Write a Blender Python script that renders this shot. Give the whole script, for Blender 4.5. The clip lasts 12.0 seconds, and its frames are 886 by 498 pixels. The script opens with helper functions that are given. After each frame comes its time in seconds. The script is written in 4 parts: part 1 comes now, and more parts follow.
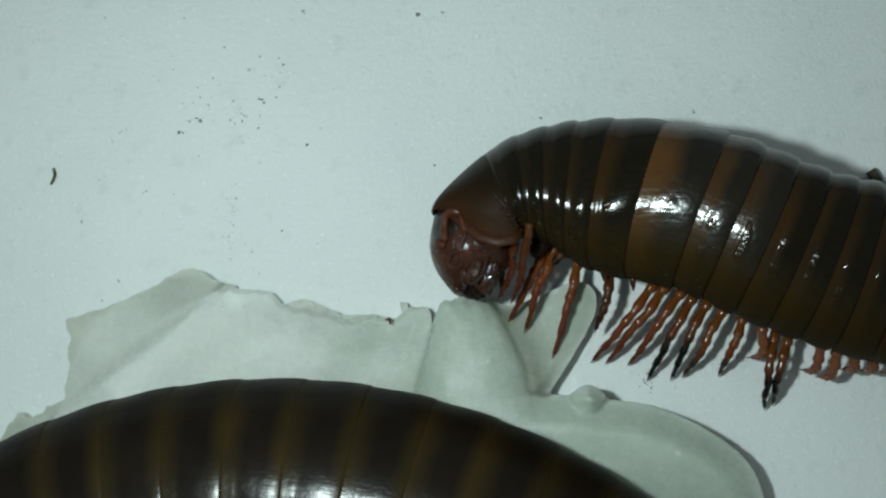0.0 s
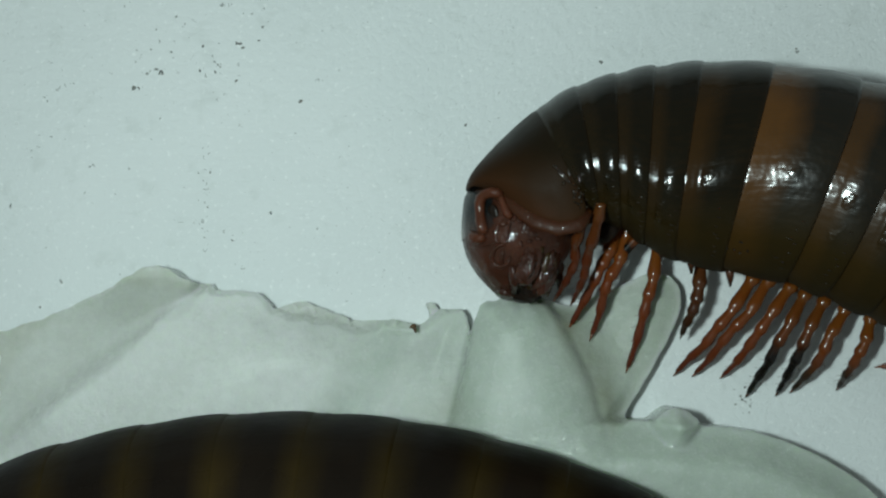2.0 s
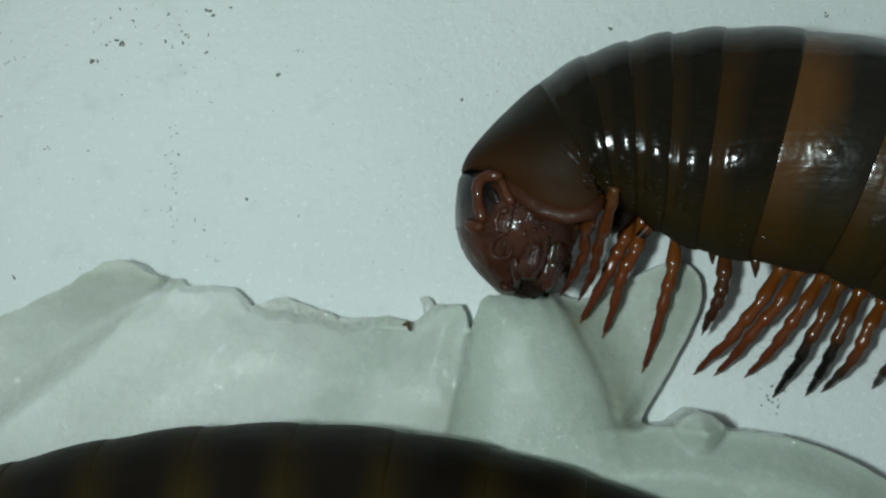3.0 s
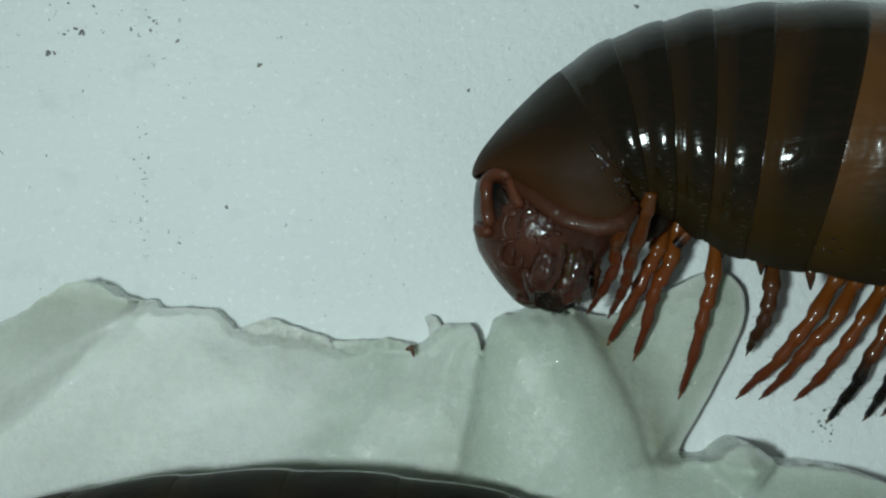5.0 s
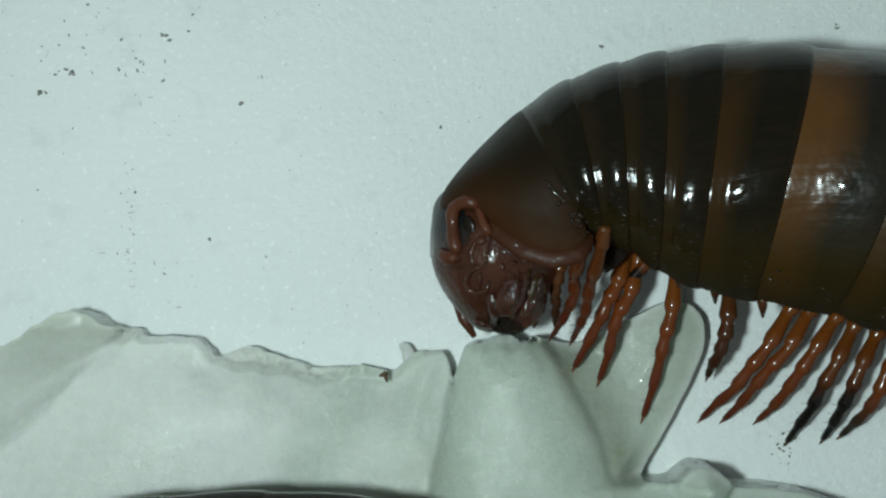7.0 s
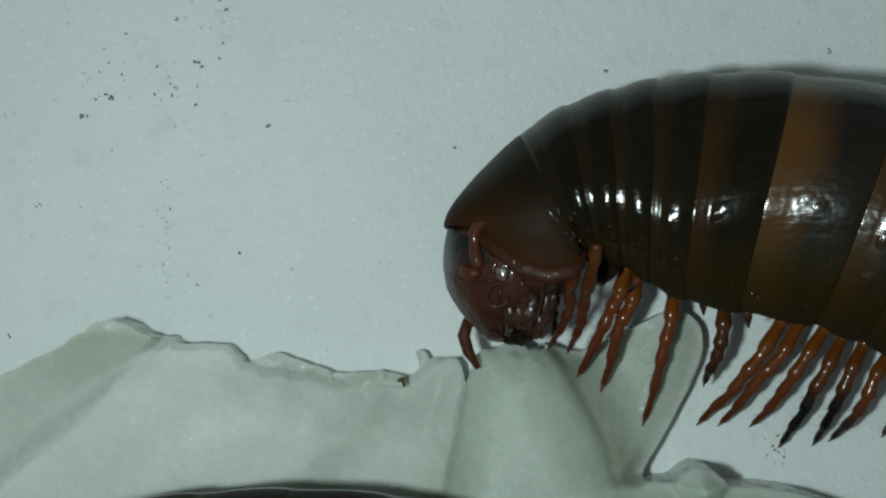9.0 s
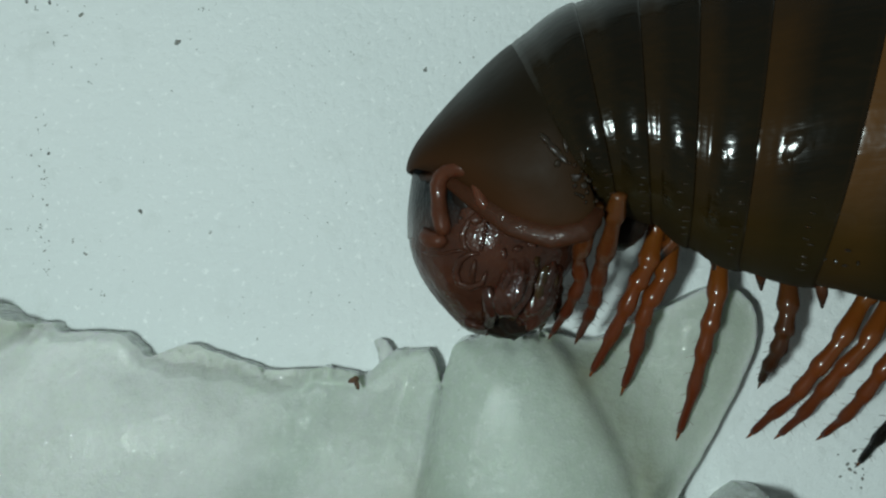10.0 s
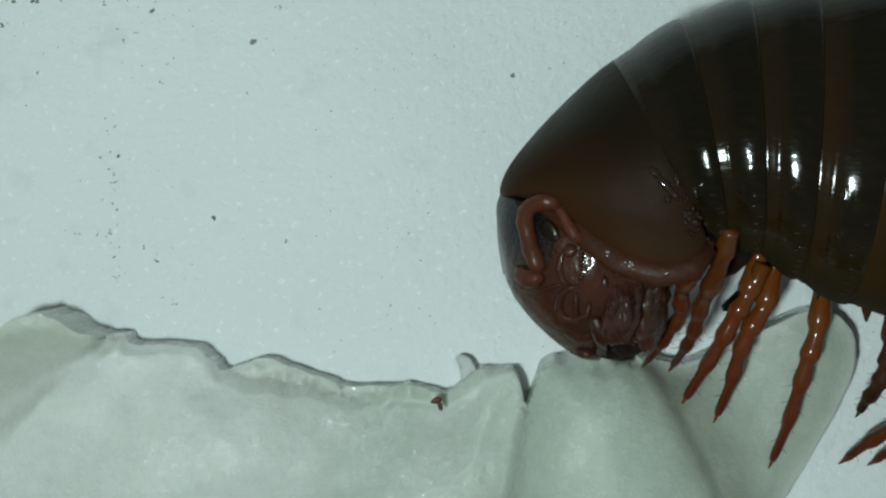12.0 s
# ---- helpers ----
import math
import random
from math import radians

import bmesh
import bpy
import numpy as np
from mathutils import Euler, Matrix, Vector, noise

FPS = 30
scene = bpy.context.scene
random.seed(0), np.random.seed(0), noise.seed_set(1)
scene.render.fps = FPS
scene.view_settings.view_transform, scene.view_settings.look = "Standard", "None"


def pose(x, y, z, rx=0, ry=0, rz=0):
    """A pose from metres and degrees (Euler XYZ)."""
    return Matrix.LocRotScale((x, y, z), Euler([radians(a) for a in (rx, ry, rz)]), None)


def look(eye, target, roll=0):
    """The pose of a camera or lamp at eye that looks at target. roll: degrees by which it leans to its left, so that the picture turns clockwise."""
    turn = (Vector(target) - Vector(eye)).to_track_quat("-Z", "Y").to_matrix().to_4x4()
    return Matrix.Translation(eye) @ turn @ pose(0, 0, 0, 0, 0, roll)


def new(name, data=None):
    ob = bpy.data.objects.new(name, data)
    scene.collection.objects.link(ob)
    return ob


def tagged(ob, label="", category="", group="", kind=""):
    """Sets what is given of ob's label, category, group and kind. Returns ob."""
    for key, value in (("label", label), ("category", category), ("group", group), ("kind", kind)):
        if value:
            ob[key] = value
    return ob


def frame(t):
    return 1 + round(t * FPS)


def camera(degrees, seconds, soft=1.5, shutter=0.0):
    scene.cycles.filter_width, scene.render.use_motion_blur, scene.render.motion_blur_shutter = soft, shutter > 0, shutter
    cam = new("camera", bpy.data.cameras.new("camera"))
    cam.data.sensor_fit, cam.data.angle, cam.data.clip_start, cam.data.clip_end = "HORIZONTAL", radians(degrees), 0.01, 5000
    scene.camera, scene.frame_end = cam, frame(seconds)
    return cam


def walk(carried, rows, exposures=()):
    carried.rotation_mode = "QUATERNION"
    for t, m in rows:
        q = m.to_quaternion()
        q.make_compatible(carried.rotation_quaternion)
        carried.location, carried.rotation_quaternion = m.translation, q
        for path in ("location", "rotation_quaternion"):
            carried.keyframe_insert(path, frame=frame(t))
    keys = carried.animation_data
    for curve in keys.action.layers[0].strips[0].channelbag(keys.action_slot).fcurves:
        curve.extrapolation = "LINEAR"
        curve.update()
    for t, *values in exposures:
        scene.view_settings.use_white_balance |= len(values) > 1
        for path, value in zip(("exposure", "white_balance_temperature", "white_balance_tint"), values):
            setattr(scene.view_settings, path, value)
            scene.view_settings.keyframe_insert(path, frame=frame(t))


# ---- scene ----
cam = camera(38.0, 12.0, soft=2.3)
PATH = [
    (0, pose(0.00898, -0.01490, 0.12024, 7.07, 4.13, 0.44)),
    (0.5, pose(0.00964, -0.01349, 0.11739, 6.67, 4.50, 0.42)),
    (1, pose(0.00733, -0.01197, 0.11681, 6.23, 3.97, 0.04)),
    (1.5, pose(0.00187, -0.01165, 0.10886, 5.62, 3.04, -0.05)),
    (2, pose(0.00140, -0.00879, 0.09429, 4.59, 2.44, -0.86)),
    (2.5, pose(-0.00028, -0.00769, 0.08922, 3.93, 1.76, -1.15)),
    (3, pose(-0.00038, -0.00704, 0.08542, 3.38, 1.31, -1.50)),
    (3.2, pose(0.00006, -0.00655, 0.08371, 3.15, 1.27, -1.48)),
    (4.8, pose(-0.00041, -0.00381, 0.07536, 1.72, 1.37, -2.27)),
    (5, pose(-0.00069, -0.00341, 0.07556, 1.57, 1.50, -2.42)),
    (5.5, pose(0.00177, -0.00250, 0.07676, 2.32, 1.92, -2.59)),
    (6, pose(0.00158, -0.00240, 0.07737, 3.00, 2.22, -2.55)),
    (6.5, pose(0.00231, -0.00234, 0.07749, 2.59, 1.90, -2.60)),
    (6.7, pose(0.00155, -0.00289, 0.07771, 2.44, 1.83, -2.51)),
    (8.3, pose(0.00354, -0.00212, 0.08545, 2.18, 3.62, -2.51)),
    (8.5, pose(0.00294, -0.00232, 0.08460, 2.22, 3.49, -2.39)),
    (9, pose(0.00343, -0.00196, 0.08402, 2.12, 3.63, -2.54)),
    (9.5, pose(0.00369, -0.00137, 0.06909, 1.41, 3.31, -2.69)),
    (10, pose(0.00316, -0.00163, 0.06330, 0.55, 3.10, -2.77)),
    (10.5, pose(0.00184, -0.00085, 0.06128, -0.86, 3.28, -2.38)),
    (11, pose(0.00340, -0.00052, 0.06144, -1.58, 3.61, -2.26)),
    (11.5, pose(0.00357, 0.00074, 0.06050, -2.83, 3.58, -1.59)),
    (12, pose(-0.00032, 0.00317, 0.06111, -3.15, 3.58, -1.94)),
]
walk(cam, PATH, exposures=[(0, 0.07), (1.0, 0.06), (1.5, 0.01), (2.0, -0.01), (2.5, -0.06), (3.0, -0.05), (5.0, 0.0), (5.5, -0.08), (6.0, -0.04), (6.5, 0.15), (8.6, -0.05), (8.9, -0.31), (9.0, -0.31), (9.2, 0.0), (9.5, 0.0), (10.5, -0.05), (11.5, 0.1), (12, -0.03)])

# ---- light: one white lamp beside the lens, a dim room around ----
world = bpy.data.worlds.new("room")
scene.world = world
world.use_nodes = True
world.node_tree.nodes["Background"].inputs[0].default_value = (0.72, 0.86, 0.84, 1)
world.node_tree.nodes["Background"].inputs[1].default_value = 0.21
lamp_data = bpy.data.lights.new("torch", "AREA")
lamp_data.shape, lamp_data.size = "DISK", 0.007
lamp_data.energy, lamp_data.color = 0.0583, (0.815, 1.0, 0.98)
lamp = new("torch", lamp_data)
lamp.matrix_world = look((-0.0170, -0.0063, 0.093), (0.0, 0.0, 0.0))

from mathutils.bvhtree import BVHTree

MM = 0.001


# ---- materials ----
class Nodes:
    """A short way to write node materials."""

    def __init__(self, name):
        self.m = bpy.data.materials.new(name)
        self.m.use_nodes = True
        self.t = self.m.node_tree
        self.out = self.t.nodes["Material Output"]
        self.bsdf = self.t.nodes["Principled BSDF"]

    def put(self, kind, **values):
        n = self.t.nodes.new(kind)
        for k, v in values.items():
            if k in n.inputs:
                n.inputs[k].default_value = v
            else:
                setattr(n, k, v)
        return n

    def link(self, a, b):
        self.t.links.new(a, b)

    def coords(self):
        return self.put("ShaderNodeTexCoord").outputs["Object"]

    def noise(self, scale, detail=3.0, rough=0.55, vector=None):
        n = self.put("ShaderNodeTexNoise")
        n.inputs["Scale"].default_value, n.inputs["Detail"].default_value = scale, detail
        n.inputs["Roughness"].default_value = rough
        self.link(vector or self.coords(), n.inputs["Vector"])
        return n.outputs["Fac"]

    def ramp(self, fac, stops, mode="LINEAR"):
        n = self.put("ShaderNodeValToRGB")
        n.color_ramp.interpolation = mode
        el = n.color_ramp.elements
        while len(el) < len(stops):
            el.new(0.5)
        for e, (p, c) in zip(el, stops):
            e.position, e.color = p, (*c, 1) if len(c) == 3 else c
        self.link(fac, n.inputs["Fac"])
        return n.outputs["Color"]

    def grey(self, fac, a, b, lo=0.0, hi=1.0):
        n = self.put("ShaderNodeMapRange")
        for i, v in enumerate((a, b, lo, hi)):
            n.inputs[i + 1].default_value = v
        self.link(fac, n.inputs[0])
        return n.outputs[0]

    def mix(self, fac, a, b, mode="MIX"):
        n = self.put("ShaderNodeMix")
        n.data_type, n.blend_type = "RGBA", mode
        for i, v in ((0, fac), (6, a), (7, b)):
            if isinstance(v, (int, float)):
                n.inputs[i].default_value = v
            elif isinstance(v, tuple):
                n.inputs[i].default_value = (*v, 1)
            else:
                self.link(v, n.inputs[i])
        return n.outputs[2]

    def math(self, op, a, b=0.0):
        n = self.put("ShaderNodeMath")
        n.operation = op
        for i, v in enumerate((a, b)):
            if isinstance(v, (int, float)):
                n.inputs[i].default_value = v
            else:
                self.link(v, n.inputs[i])
        return n.outputs[0]

    def bump(self, height, distance, strength=1.0, under=None):
        n = self.put("ShaderNodeBump")
        n.inputs["Distance"].default_value, n.inputs["Strength"].default_value = distance, strength
        self.link(height, n.inputs["Height"])
        if under:
            self.link(under, n.inputs["Normal"])
        return n.outputs["Normal"]

    def facing_gloss(self, weight):
        n = self.put("ShaderNodeLayerWeight", Blend=0.5)
        self.link(self.grey(n.outputs["Facing"], 0.25, 0.8, weight, weight * 0.1), self.bsdf.inputs["Coat Weight"])

    def uv(self):
        n = self.put("ShaderNodeSeparateXYZ")
        self.link(self.put("ShaderNodeTexCoord").outputs["UV"], n.inputs[0])
        return n.outputs[0], n.outputs[1]

    def done(self, color=None, rough=None, normal=None, **rest):
        b = self.bsdf
        for key, v in (("Base Color", color), ("Roughness", rough), ("Normal", normal)):
            if v is None:
                continue
            if isinstance(v, tuple):
                b.inputs[key].default_value = (*v, 1)
            elif isinstance(v, (int, float)):
                b.inputs[key].default_value = v
            else:
                self.link(v, b.inputs[key])
        for key, v in rest.items():
            b.inputs[key.replace("_", " ")].default_value = v
        return self.m


def paper_material():
    n = Nodes("white_paper")
    fine = n.noise(2600, 4, 0.6)
    mid = n.noise(420, 3)
    wide = n.noise(40, 2)
    c = n.mix(n.grey(wide, 0.3, 0.7), (0.70, 0.735, 0.73), (0.765, 0.79, 0.785))
    c = n.mix(n.grey(fine, 0.60, 0.70, 0, 0.8), c, (0.90, 0.92, 0.91))
    c = n.mix(n.grey(mid, 0.58, 0.72, 0, 0.35), c, (0.60, 0.63, 0.61))
    nor = n.bump(n.noise(1700, 5, 0.7), 0.00017, 1.0)
    nor = n.bump(mid, 0.0002, 0.6, nor)
    return n.done(c, 0.7, nor, Specular_IOR_Level=0.3)


def flesh_material():
    """Fruit flesh: drier and whiter on the slab, wet and greener on the lumps (the "wet" layer)."""
    n = Nodes("pale_fruit_flesh")
    wide, mid, fine = n.noise(130, 3), n.noise(600, 4), n.noise(3000, 3, 0.7)
    wet = n.put("ShaderNodeAttribute", attribute_name="wet").outputs["Fac"]
    dry_c = n.mix(n.grey(wide, 0.3, 0.7), (0.555, 0.575, 0.54), (0.63, 0.648, 0.62))
    wet_c = n.mix(n.grey(wide, 0.3, 0.7), (0.35, 0.405, 0.34), (0.41, 0.46, 0.40))
    c = n.mix(wet, dry_c, wet_c)
    c = n.mix(n.grey(mid, 0.55, 0.8, 0, 0.14), c, (0.43, 0.475, 0.39))
    c = n.mix(n.grey(fine, 0.52, 0.68, 0, 0.22), c, (0.72, 0.75, 0.72))
    c = n.mix(n.grey(n.noise(420, 4, 0.65), 0.5, 0.75, 0, 0.12), c, (0.74, 0.77, 0.735))
    c = n.mix(n.grey(n.noise(5200, 2), 0.55, 0.7, 0, 0.14), c, (0.33, 0.38, 0.31))
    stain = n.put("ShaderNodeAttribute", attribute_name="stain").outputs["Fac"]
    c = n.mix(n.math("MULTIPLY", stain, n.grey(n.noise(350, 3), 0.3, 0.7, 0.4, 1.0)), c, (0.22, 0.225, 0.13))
    nor = n.bump(mid, 0.00015, 0.4)
    nor = n.bump(fine, 0.00008, 0.6, nor)
    nor = n.bump(n.noise(8000, 2, 0.7), 0.00003, 0.6, nor)
    rough = n.grey(n.noise(1800, 2), 0.35, 0.65, 0.48, 0.66)
    n.link(n.bump(n.noise(8500, 1, 0.5), 0.00007, 1.0), n.bsdf.inputs["Coat Normal"])
    n.link(n.math("MULTIPLY", n.grey(wet, 0, 1, 0.9, 1.0), n.grey(n.noise(1500, 3, 0.6), 0.38, 0.52)), n.bsdf.inputs["Coat Weight"])
    n.bsdf.inputs["Coat Roughness"].default_value = 0.085
    n.bsdf.inputs["Coat IOR"].default_value = 1.6
    return n.done(c, rough, nor, Subsurface_Weight=0.7, Subsurface_Radius=(0.0008, 0.0010, 0.0007), Subsurface_Scale=1.0, Specular_IOR_Level=0.3)


def ring_material(name, amber, dark, band, gloss=1.0, blend=0.22, both=False, ripple=0.15, dull=0.0):
    """Banded cuticle: U runs from the front of a ring to its rear edge, V round it."""
    n = Nodes(name)
    u, v = n.uv()
    wob = n.math("MULTIPLY", n.math("SUBTRACT", n.noise(260, 3), 0.5), 0.35)
    fac = n.math("ADD", n.math("MINIMUM", u, n.math("MULTIPLY", n.math("SUBTRACT", 1.0, u), 1.4)) if both else u, n.math("MULTIPLY", wob, 0.4) if both else wob)
    tint = n.put("ShaderNodeAttribute", attribute_name="tint").outputs["Fac"]
    back = n.mix(n.grey(n.noise(180, 3), 0.35, 0.7), dark, tuple(a * 1.6 for a in dark))
    tint = n.math("MULTIPLY", tint, n.math("MULTIPLY", n.grey(v, 0.28, 0.46, 1.0, 0.5), n.grey(v, 0.03, 0.12, 0.35, 1.0)))
    tint = n.math("MULTIPLY", tint, n.grey(n.noise(170, 3, 0.6), 0.3, 0.7, 0.5, 1.15))
    front = n.mix(tint, (0.0095, 0.0063, 0.0022), amber)
    c = n.mix(n.ramp(fac, [(0.0, (0, 0, 0)), (band, (0.1,) * 3), (band + blend, (1,) * 3), (1.0, (1,) * 3)]), front, back)
    streak = n.noise(1.0, 2, 0.6, n.stretched(u, v, 3, 120))
    c = n.mix(n.grey(streak, 0.45, 0.75, 0, 0.04), c, tuple(a * 0.8 for a in amber))
    edge = n.ramp(u, [(0.0, (0, 0, 0)), (0.955, (0, 0, 0)), (0.975, (1,) * 3), (1.0, (1,) * 3)])
    c = n.mix(n.math("MULTIPLY", edge, 0.03), c, tuple(a * 0.9 for a in amber))
    nor = n.bump(n.noise(1.0, 2, 0.6, n.stretched(u, v, 2.5, 150)), 0.00008, 0.16)
    nor = n.bump(n.noise(800, 2), 0.00022, ripple, nor)
    groove = n.noise(1.0, 1, 0.5, n.stretched(u, v, 7, 95))
    flank = n.math("MULTIPLY", n.grey(v, 0.265, 0.28), n.grey(v, 0.35, 0.37, 1.0, 0.0))
    flank = n.math("MULTIPLY", flank, n.grey(n.noise(450, 2), 0.5, 0.62))
    nor = n.bump(n.math("MULTIPLY", groove, n.math("MULTIPLY", flank, n.math("MULTIPLY", n.grey(u, 0.3, 0.36), n.grey(u, 0.5, 0.62, 1.0, 0.0)))), 0.00022, 0.7, nor)
    rough = n.grey(n.noise(500, 3), 0.3, 0.7, 0.10 + 0.14 * dull, 0.155 + 0.14 * dull)
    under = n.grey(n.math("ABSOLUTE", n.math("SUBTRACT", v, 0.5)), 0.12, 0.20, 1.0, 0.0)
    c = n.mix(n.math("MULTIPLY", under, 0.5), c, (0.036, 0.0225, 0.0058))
    dots = n.math("MAXIMUM", n.math("SUBTRACT", 1.0, under), n.math("MULTIPLY", flank, 0.8))
    dorsal = n.math("MULTIPLY", n.grey(v, 0.03, 0.15, 1.0, 0.0), n.grey(n.noise(600, 3), 0.3, 0.7, 0.6, 1.0))
    sheen = n.math("ADD", n.grey(dots, 0, 1, 0.04, 0.24 * gloss), n.math("MULTIPLY", dorsal, 0.09 * (1 - dull) ** 2))
    if dull > 0.5:
        sheen = n.math("MULTIPLY", sheen, n.grey(v, 0.08, 0.2, 0.12, 1.0))
    n.link(sheen, n.bsdf.inputs["Specular IOR Level"])
    n.link(n.grey(dots, 0, 1, 0.0, 0.13 * gloss * max(0.0, 1 - 1.25 * dull)), n.bsdf.inputs["Coat Weight"])
    rough = n.math("ADD", rough, n.math("MULTIPLY", n.math("SUBTRACT", 1.0, dots), 0.5))
    rough = n.math("ADD", rough, n.math("MULTIPLY", dorsal, 0.24))
    return n.done(c, rough, nor, Coat_Roughness=0.06)


def stretched(self, u, v, su, sv):
    n = self.put("ShaderNodeCombineXYZ")
    self.link(self.math("MULTIPLY", u, su), n.inputs[0])
    self.link(self.math("MULTIPLY", v, sv), n.inputs[1])
    return n.outputs[0]


Nodes.stretched = stretched


def cuticle(name, a, b, rough=0.28, bumpy=0.5, coat=0.3):
    n = Nodes(name)
    c = n.mix(n.grey(n.noise(500, 3), 0.3, 0.7), a, b)
    nor = n.bump(n.noise(1600, 3), 0.00008, bumpy)
    nor = n.bump(n.noise(380, 2), 0.00025, bumpy * 0.6, nor)
    n.link(n.bump(n.noise(1700, 2, 0.6), 0.00011, 1.0), n.bsdf.inputs["Coat Normal"])
    n.facing_gloss(coat)
    return n.done(c, n.grey(n.noise(700, 2), 0.3, 0.7, rough * 0.8, rough * 1.3), nor, Coat_Roughness=0.11, Specular_IOR_Level=0.08, Subsurface_Weight=0.1, Subsurface_Radius=(0.0006, 0.0002, 0.0001), Subsurface_Scale=1.0)


def collar_material():
    """Dark above and behind, redder towards the lower rim."""
    n = Nodes("chestnut_cuticle")
    sep = n.put("ShaderNodeSeparateXYZ")
    n.link(n.coords(), sep.inputs[0])
    low = n.math("ADD", n.grey(n.math("ADD", sep.outputs[1], n.math("MULTIPLY", sep.outputs[0], 0.5)), 0.0072, 0.0010), n.math("MULTIPLY", n.math("SUBTRACT", n.noise(300, 3), 0.5), 0.5))
    c = n.ramp(low, [(0.0, (0.0110, 0.0074, 0.0036)), (0.5, (0.025, 0.0118, 0.0050)), (1.0, (0.046, 0.0165, 0.0066))])
    nor = n.bump(n.noise(1400, 3), 0.00006, 0.3)
    n.link(n.grey(low, 0.0, 0.45, 0.09, 0.03), n.bsdf.inputs["Specular IOR Level"])
    return n.done(c, n.math("ADD", n.grey(low, 0.0, 0.5, 0.32, 0.46), n.grey(n.noise(500, 2), 0.3, 0.7, 0.0, 0.1)), nor)


def eye_material():
    n = Nodes("black_eye_field")
    cells = n.put("ShaderNodeTexVoronoi")
    cells.inputs["Scale"].default_value = 6500
    n.link(n.coords(), cells.inputs["Vector"])
    c = n.mix(n.grey(cells.outputs["Distance"], 0.0, 0.6), (0.010, 0.012, 0.012), (0.004, 0.0045, 0.0045))
    sep = n.put("ShaderNodeSeparateXYZ")
    n.link(n.coords(), sep.inputs[0])
    c = n.mix(n.grey(n.math("ADD", sep.outputs[1], n.math("MULTIPLY", n.noise(500, 2), 0.0008)), -0.0020, 0.0002), n.mix(n.grey(n.noise(500, 3), 0.3, 0.7), (0.030, 0.0115, 0.007), (0.054, 0.0185, 0.0105)), c)
    n.link(n.bump(n.noise(1700, 2, 0.6), 0.00011, 1.0), n.bsdf.inputs["Coat Normal"])
    return n.done(c, n.grey(sep.outputs[1], -0.0018, 0.0002, 0.33, 0.5), n.bump(n.grey(cells.outputs["Distance"], 0.0, 0.7, 1, 0), 0.00006, 0.4), Specular_IOR_Level=0.14, Coat_Weight=0.4, Coat_Roughness=0.07, Subsurface_Weight=0.1, Subsurface_Radius=(0.0006, 0.0002, 0.0001), Subsurface_Scale=1.0)


def leg_material(name, top, mid, tip, where=0.45, last=1.0):
    n = Nodes(name)
    u, _ = n.uv()
    c = n.ramp(n.math("ADD", u, n.math("MULTIPLY", n.math("SUBTRACT", n.noise(700, 3), 0.5), 0.25)), [(0.0, top), (where, mid), (last, tip)])
    nor = n.bump(n.noise(1500, 3), 0.0001, 0.5)
    n.link(n.bump(n.noise(900, 2, 0.6), 0.00006, 0.8), n.bsdf.inputs["Coat Normal"])
    n.facing_gloss(0.7)
    return n.done(c, n.grey(n.noise(900, 2), 0.3, 0.7, 0.2, 0.4), nor, Coat_Roughness=0.15, Coat_IOR=1.5, Specular_IOR_Level=0.05, Subsurface_Weight=0.12, Subsurface_Radius=(0.0008, 0.0003, 0.0001), Subsurface_Scale=1.0)


PAPER = paper_material()
FLESH = flesh_material()
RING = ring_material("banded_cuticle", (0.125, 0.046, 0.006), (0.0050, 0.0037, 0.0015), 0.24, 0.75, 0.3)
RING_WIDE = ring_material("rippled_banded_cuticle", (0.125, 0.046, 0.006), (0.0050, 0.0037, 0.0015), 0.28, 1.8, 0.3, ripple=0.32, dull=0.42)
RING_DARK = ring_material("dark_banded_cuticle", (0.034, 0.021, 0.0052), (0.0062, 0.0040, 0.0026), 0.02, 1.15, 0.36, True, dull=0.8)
COLLUM = collar_material()
RIM = cuticle("red_brown_rim", (0.034, 0.0115, 0.0052), (0.044, 0.0145, 0.0065), 0.45, 0.7, 0.06)
FOLD = cuticle("wet_chestnut_fold", (0.012, 0.0075, 0.0036), (0.020, 0.011, 0.005), 0.14, 0.5, 1.0)
HEAD = cuticle("red_brown_cuticle", (0.030, 0.0115, 0.007), (0.054, 0.0185, 0.0105), 0.3, 1.3, 0.4)
JAW = cuticle("dark_jaw_cuticle", (0.022, 0.009, 0.006), (0.052, 0.018, 0.011), 0.24, 1.4, 0.8)
PALP = cuticle("olive_brown_palp", (0.022, 0.014, 0.005), (0.045, 0.022, 0.008), 0.35, 1.4, 0.5)
EYE = eye_material()
EYE_DARK = cuticle("black_brown_cuticle", (0.006, 0.005, 0.004), (0.016, 0.009, 0.006), 0.4, 1.2, 0.1)
ANT = cuticle("orange_brown_antenna", (0.052, 0.0165, 0.008), (0.078, 0.023, 0.011), 0.36, 1.0, 0.4)
LEG = leg_material("orange_leg", (0.135, 0.044, 0.006), (0.125, 0.029, 0.006), (0.075, 0.014, 0.005))
LEG_RED = leg_material("red_brown_leg", (0.075, 0.025, 0.006), (0.078, 0.018, 0.006), (0.05, 0.011, 0.005))
LEG_DARK = leg_material("dark_tipped_leg", (0.12, 0.038, 0.006), (0.09, 0.024, 0.005), (0.006, 0.004, 0.003), 0.4, 0.58)
LEG_TIP = leg_material("grey_tipped_leg", (0.135, 0.044, 0.006), (0.115, 0.028, 0.006), (0.022, 0.013, 0.008), 0.55, 0.82)
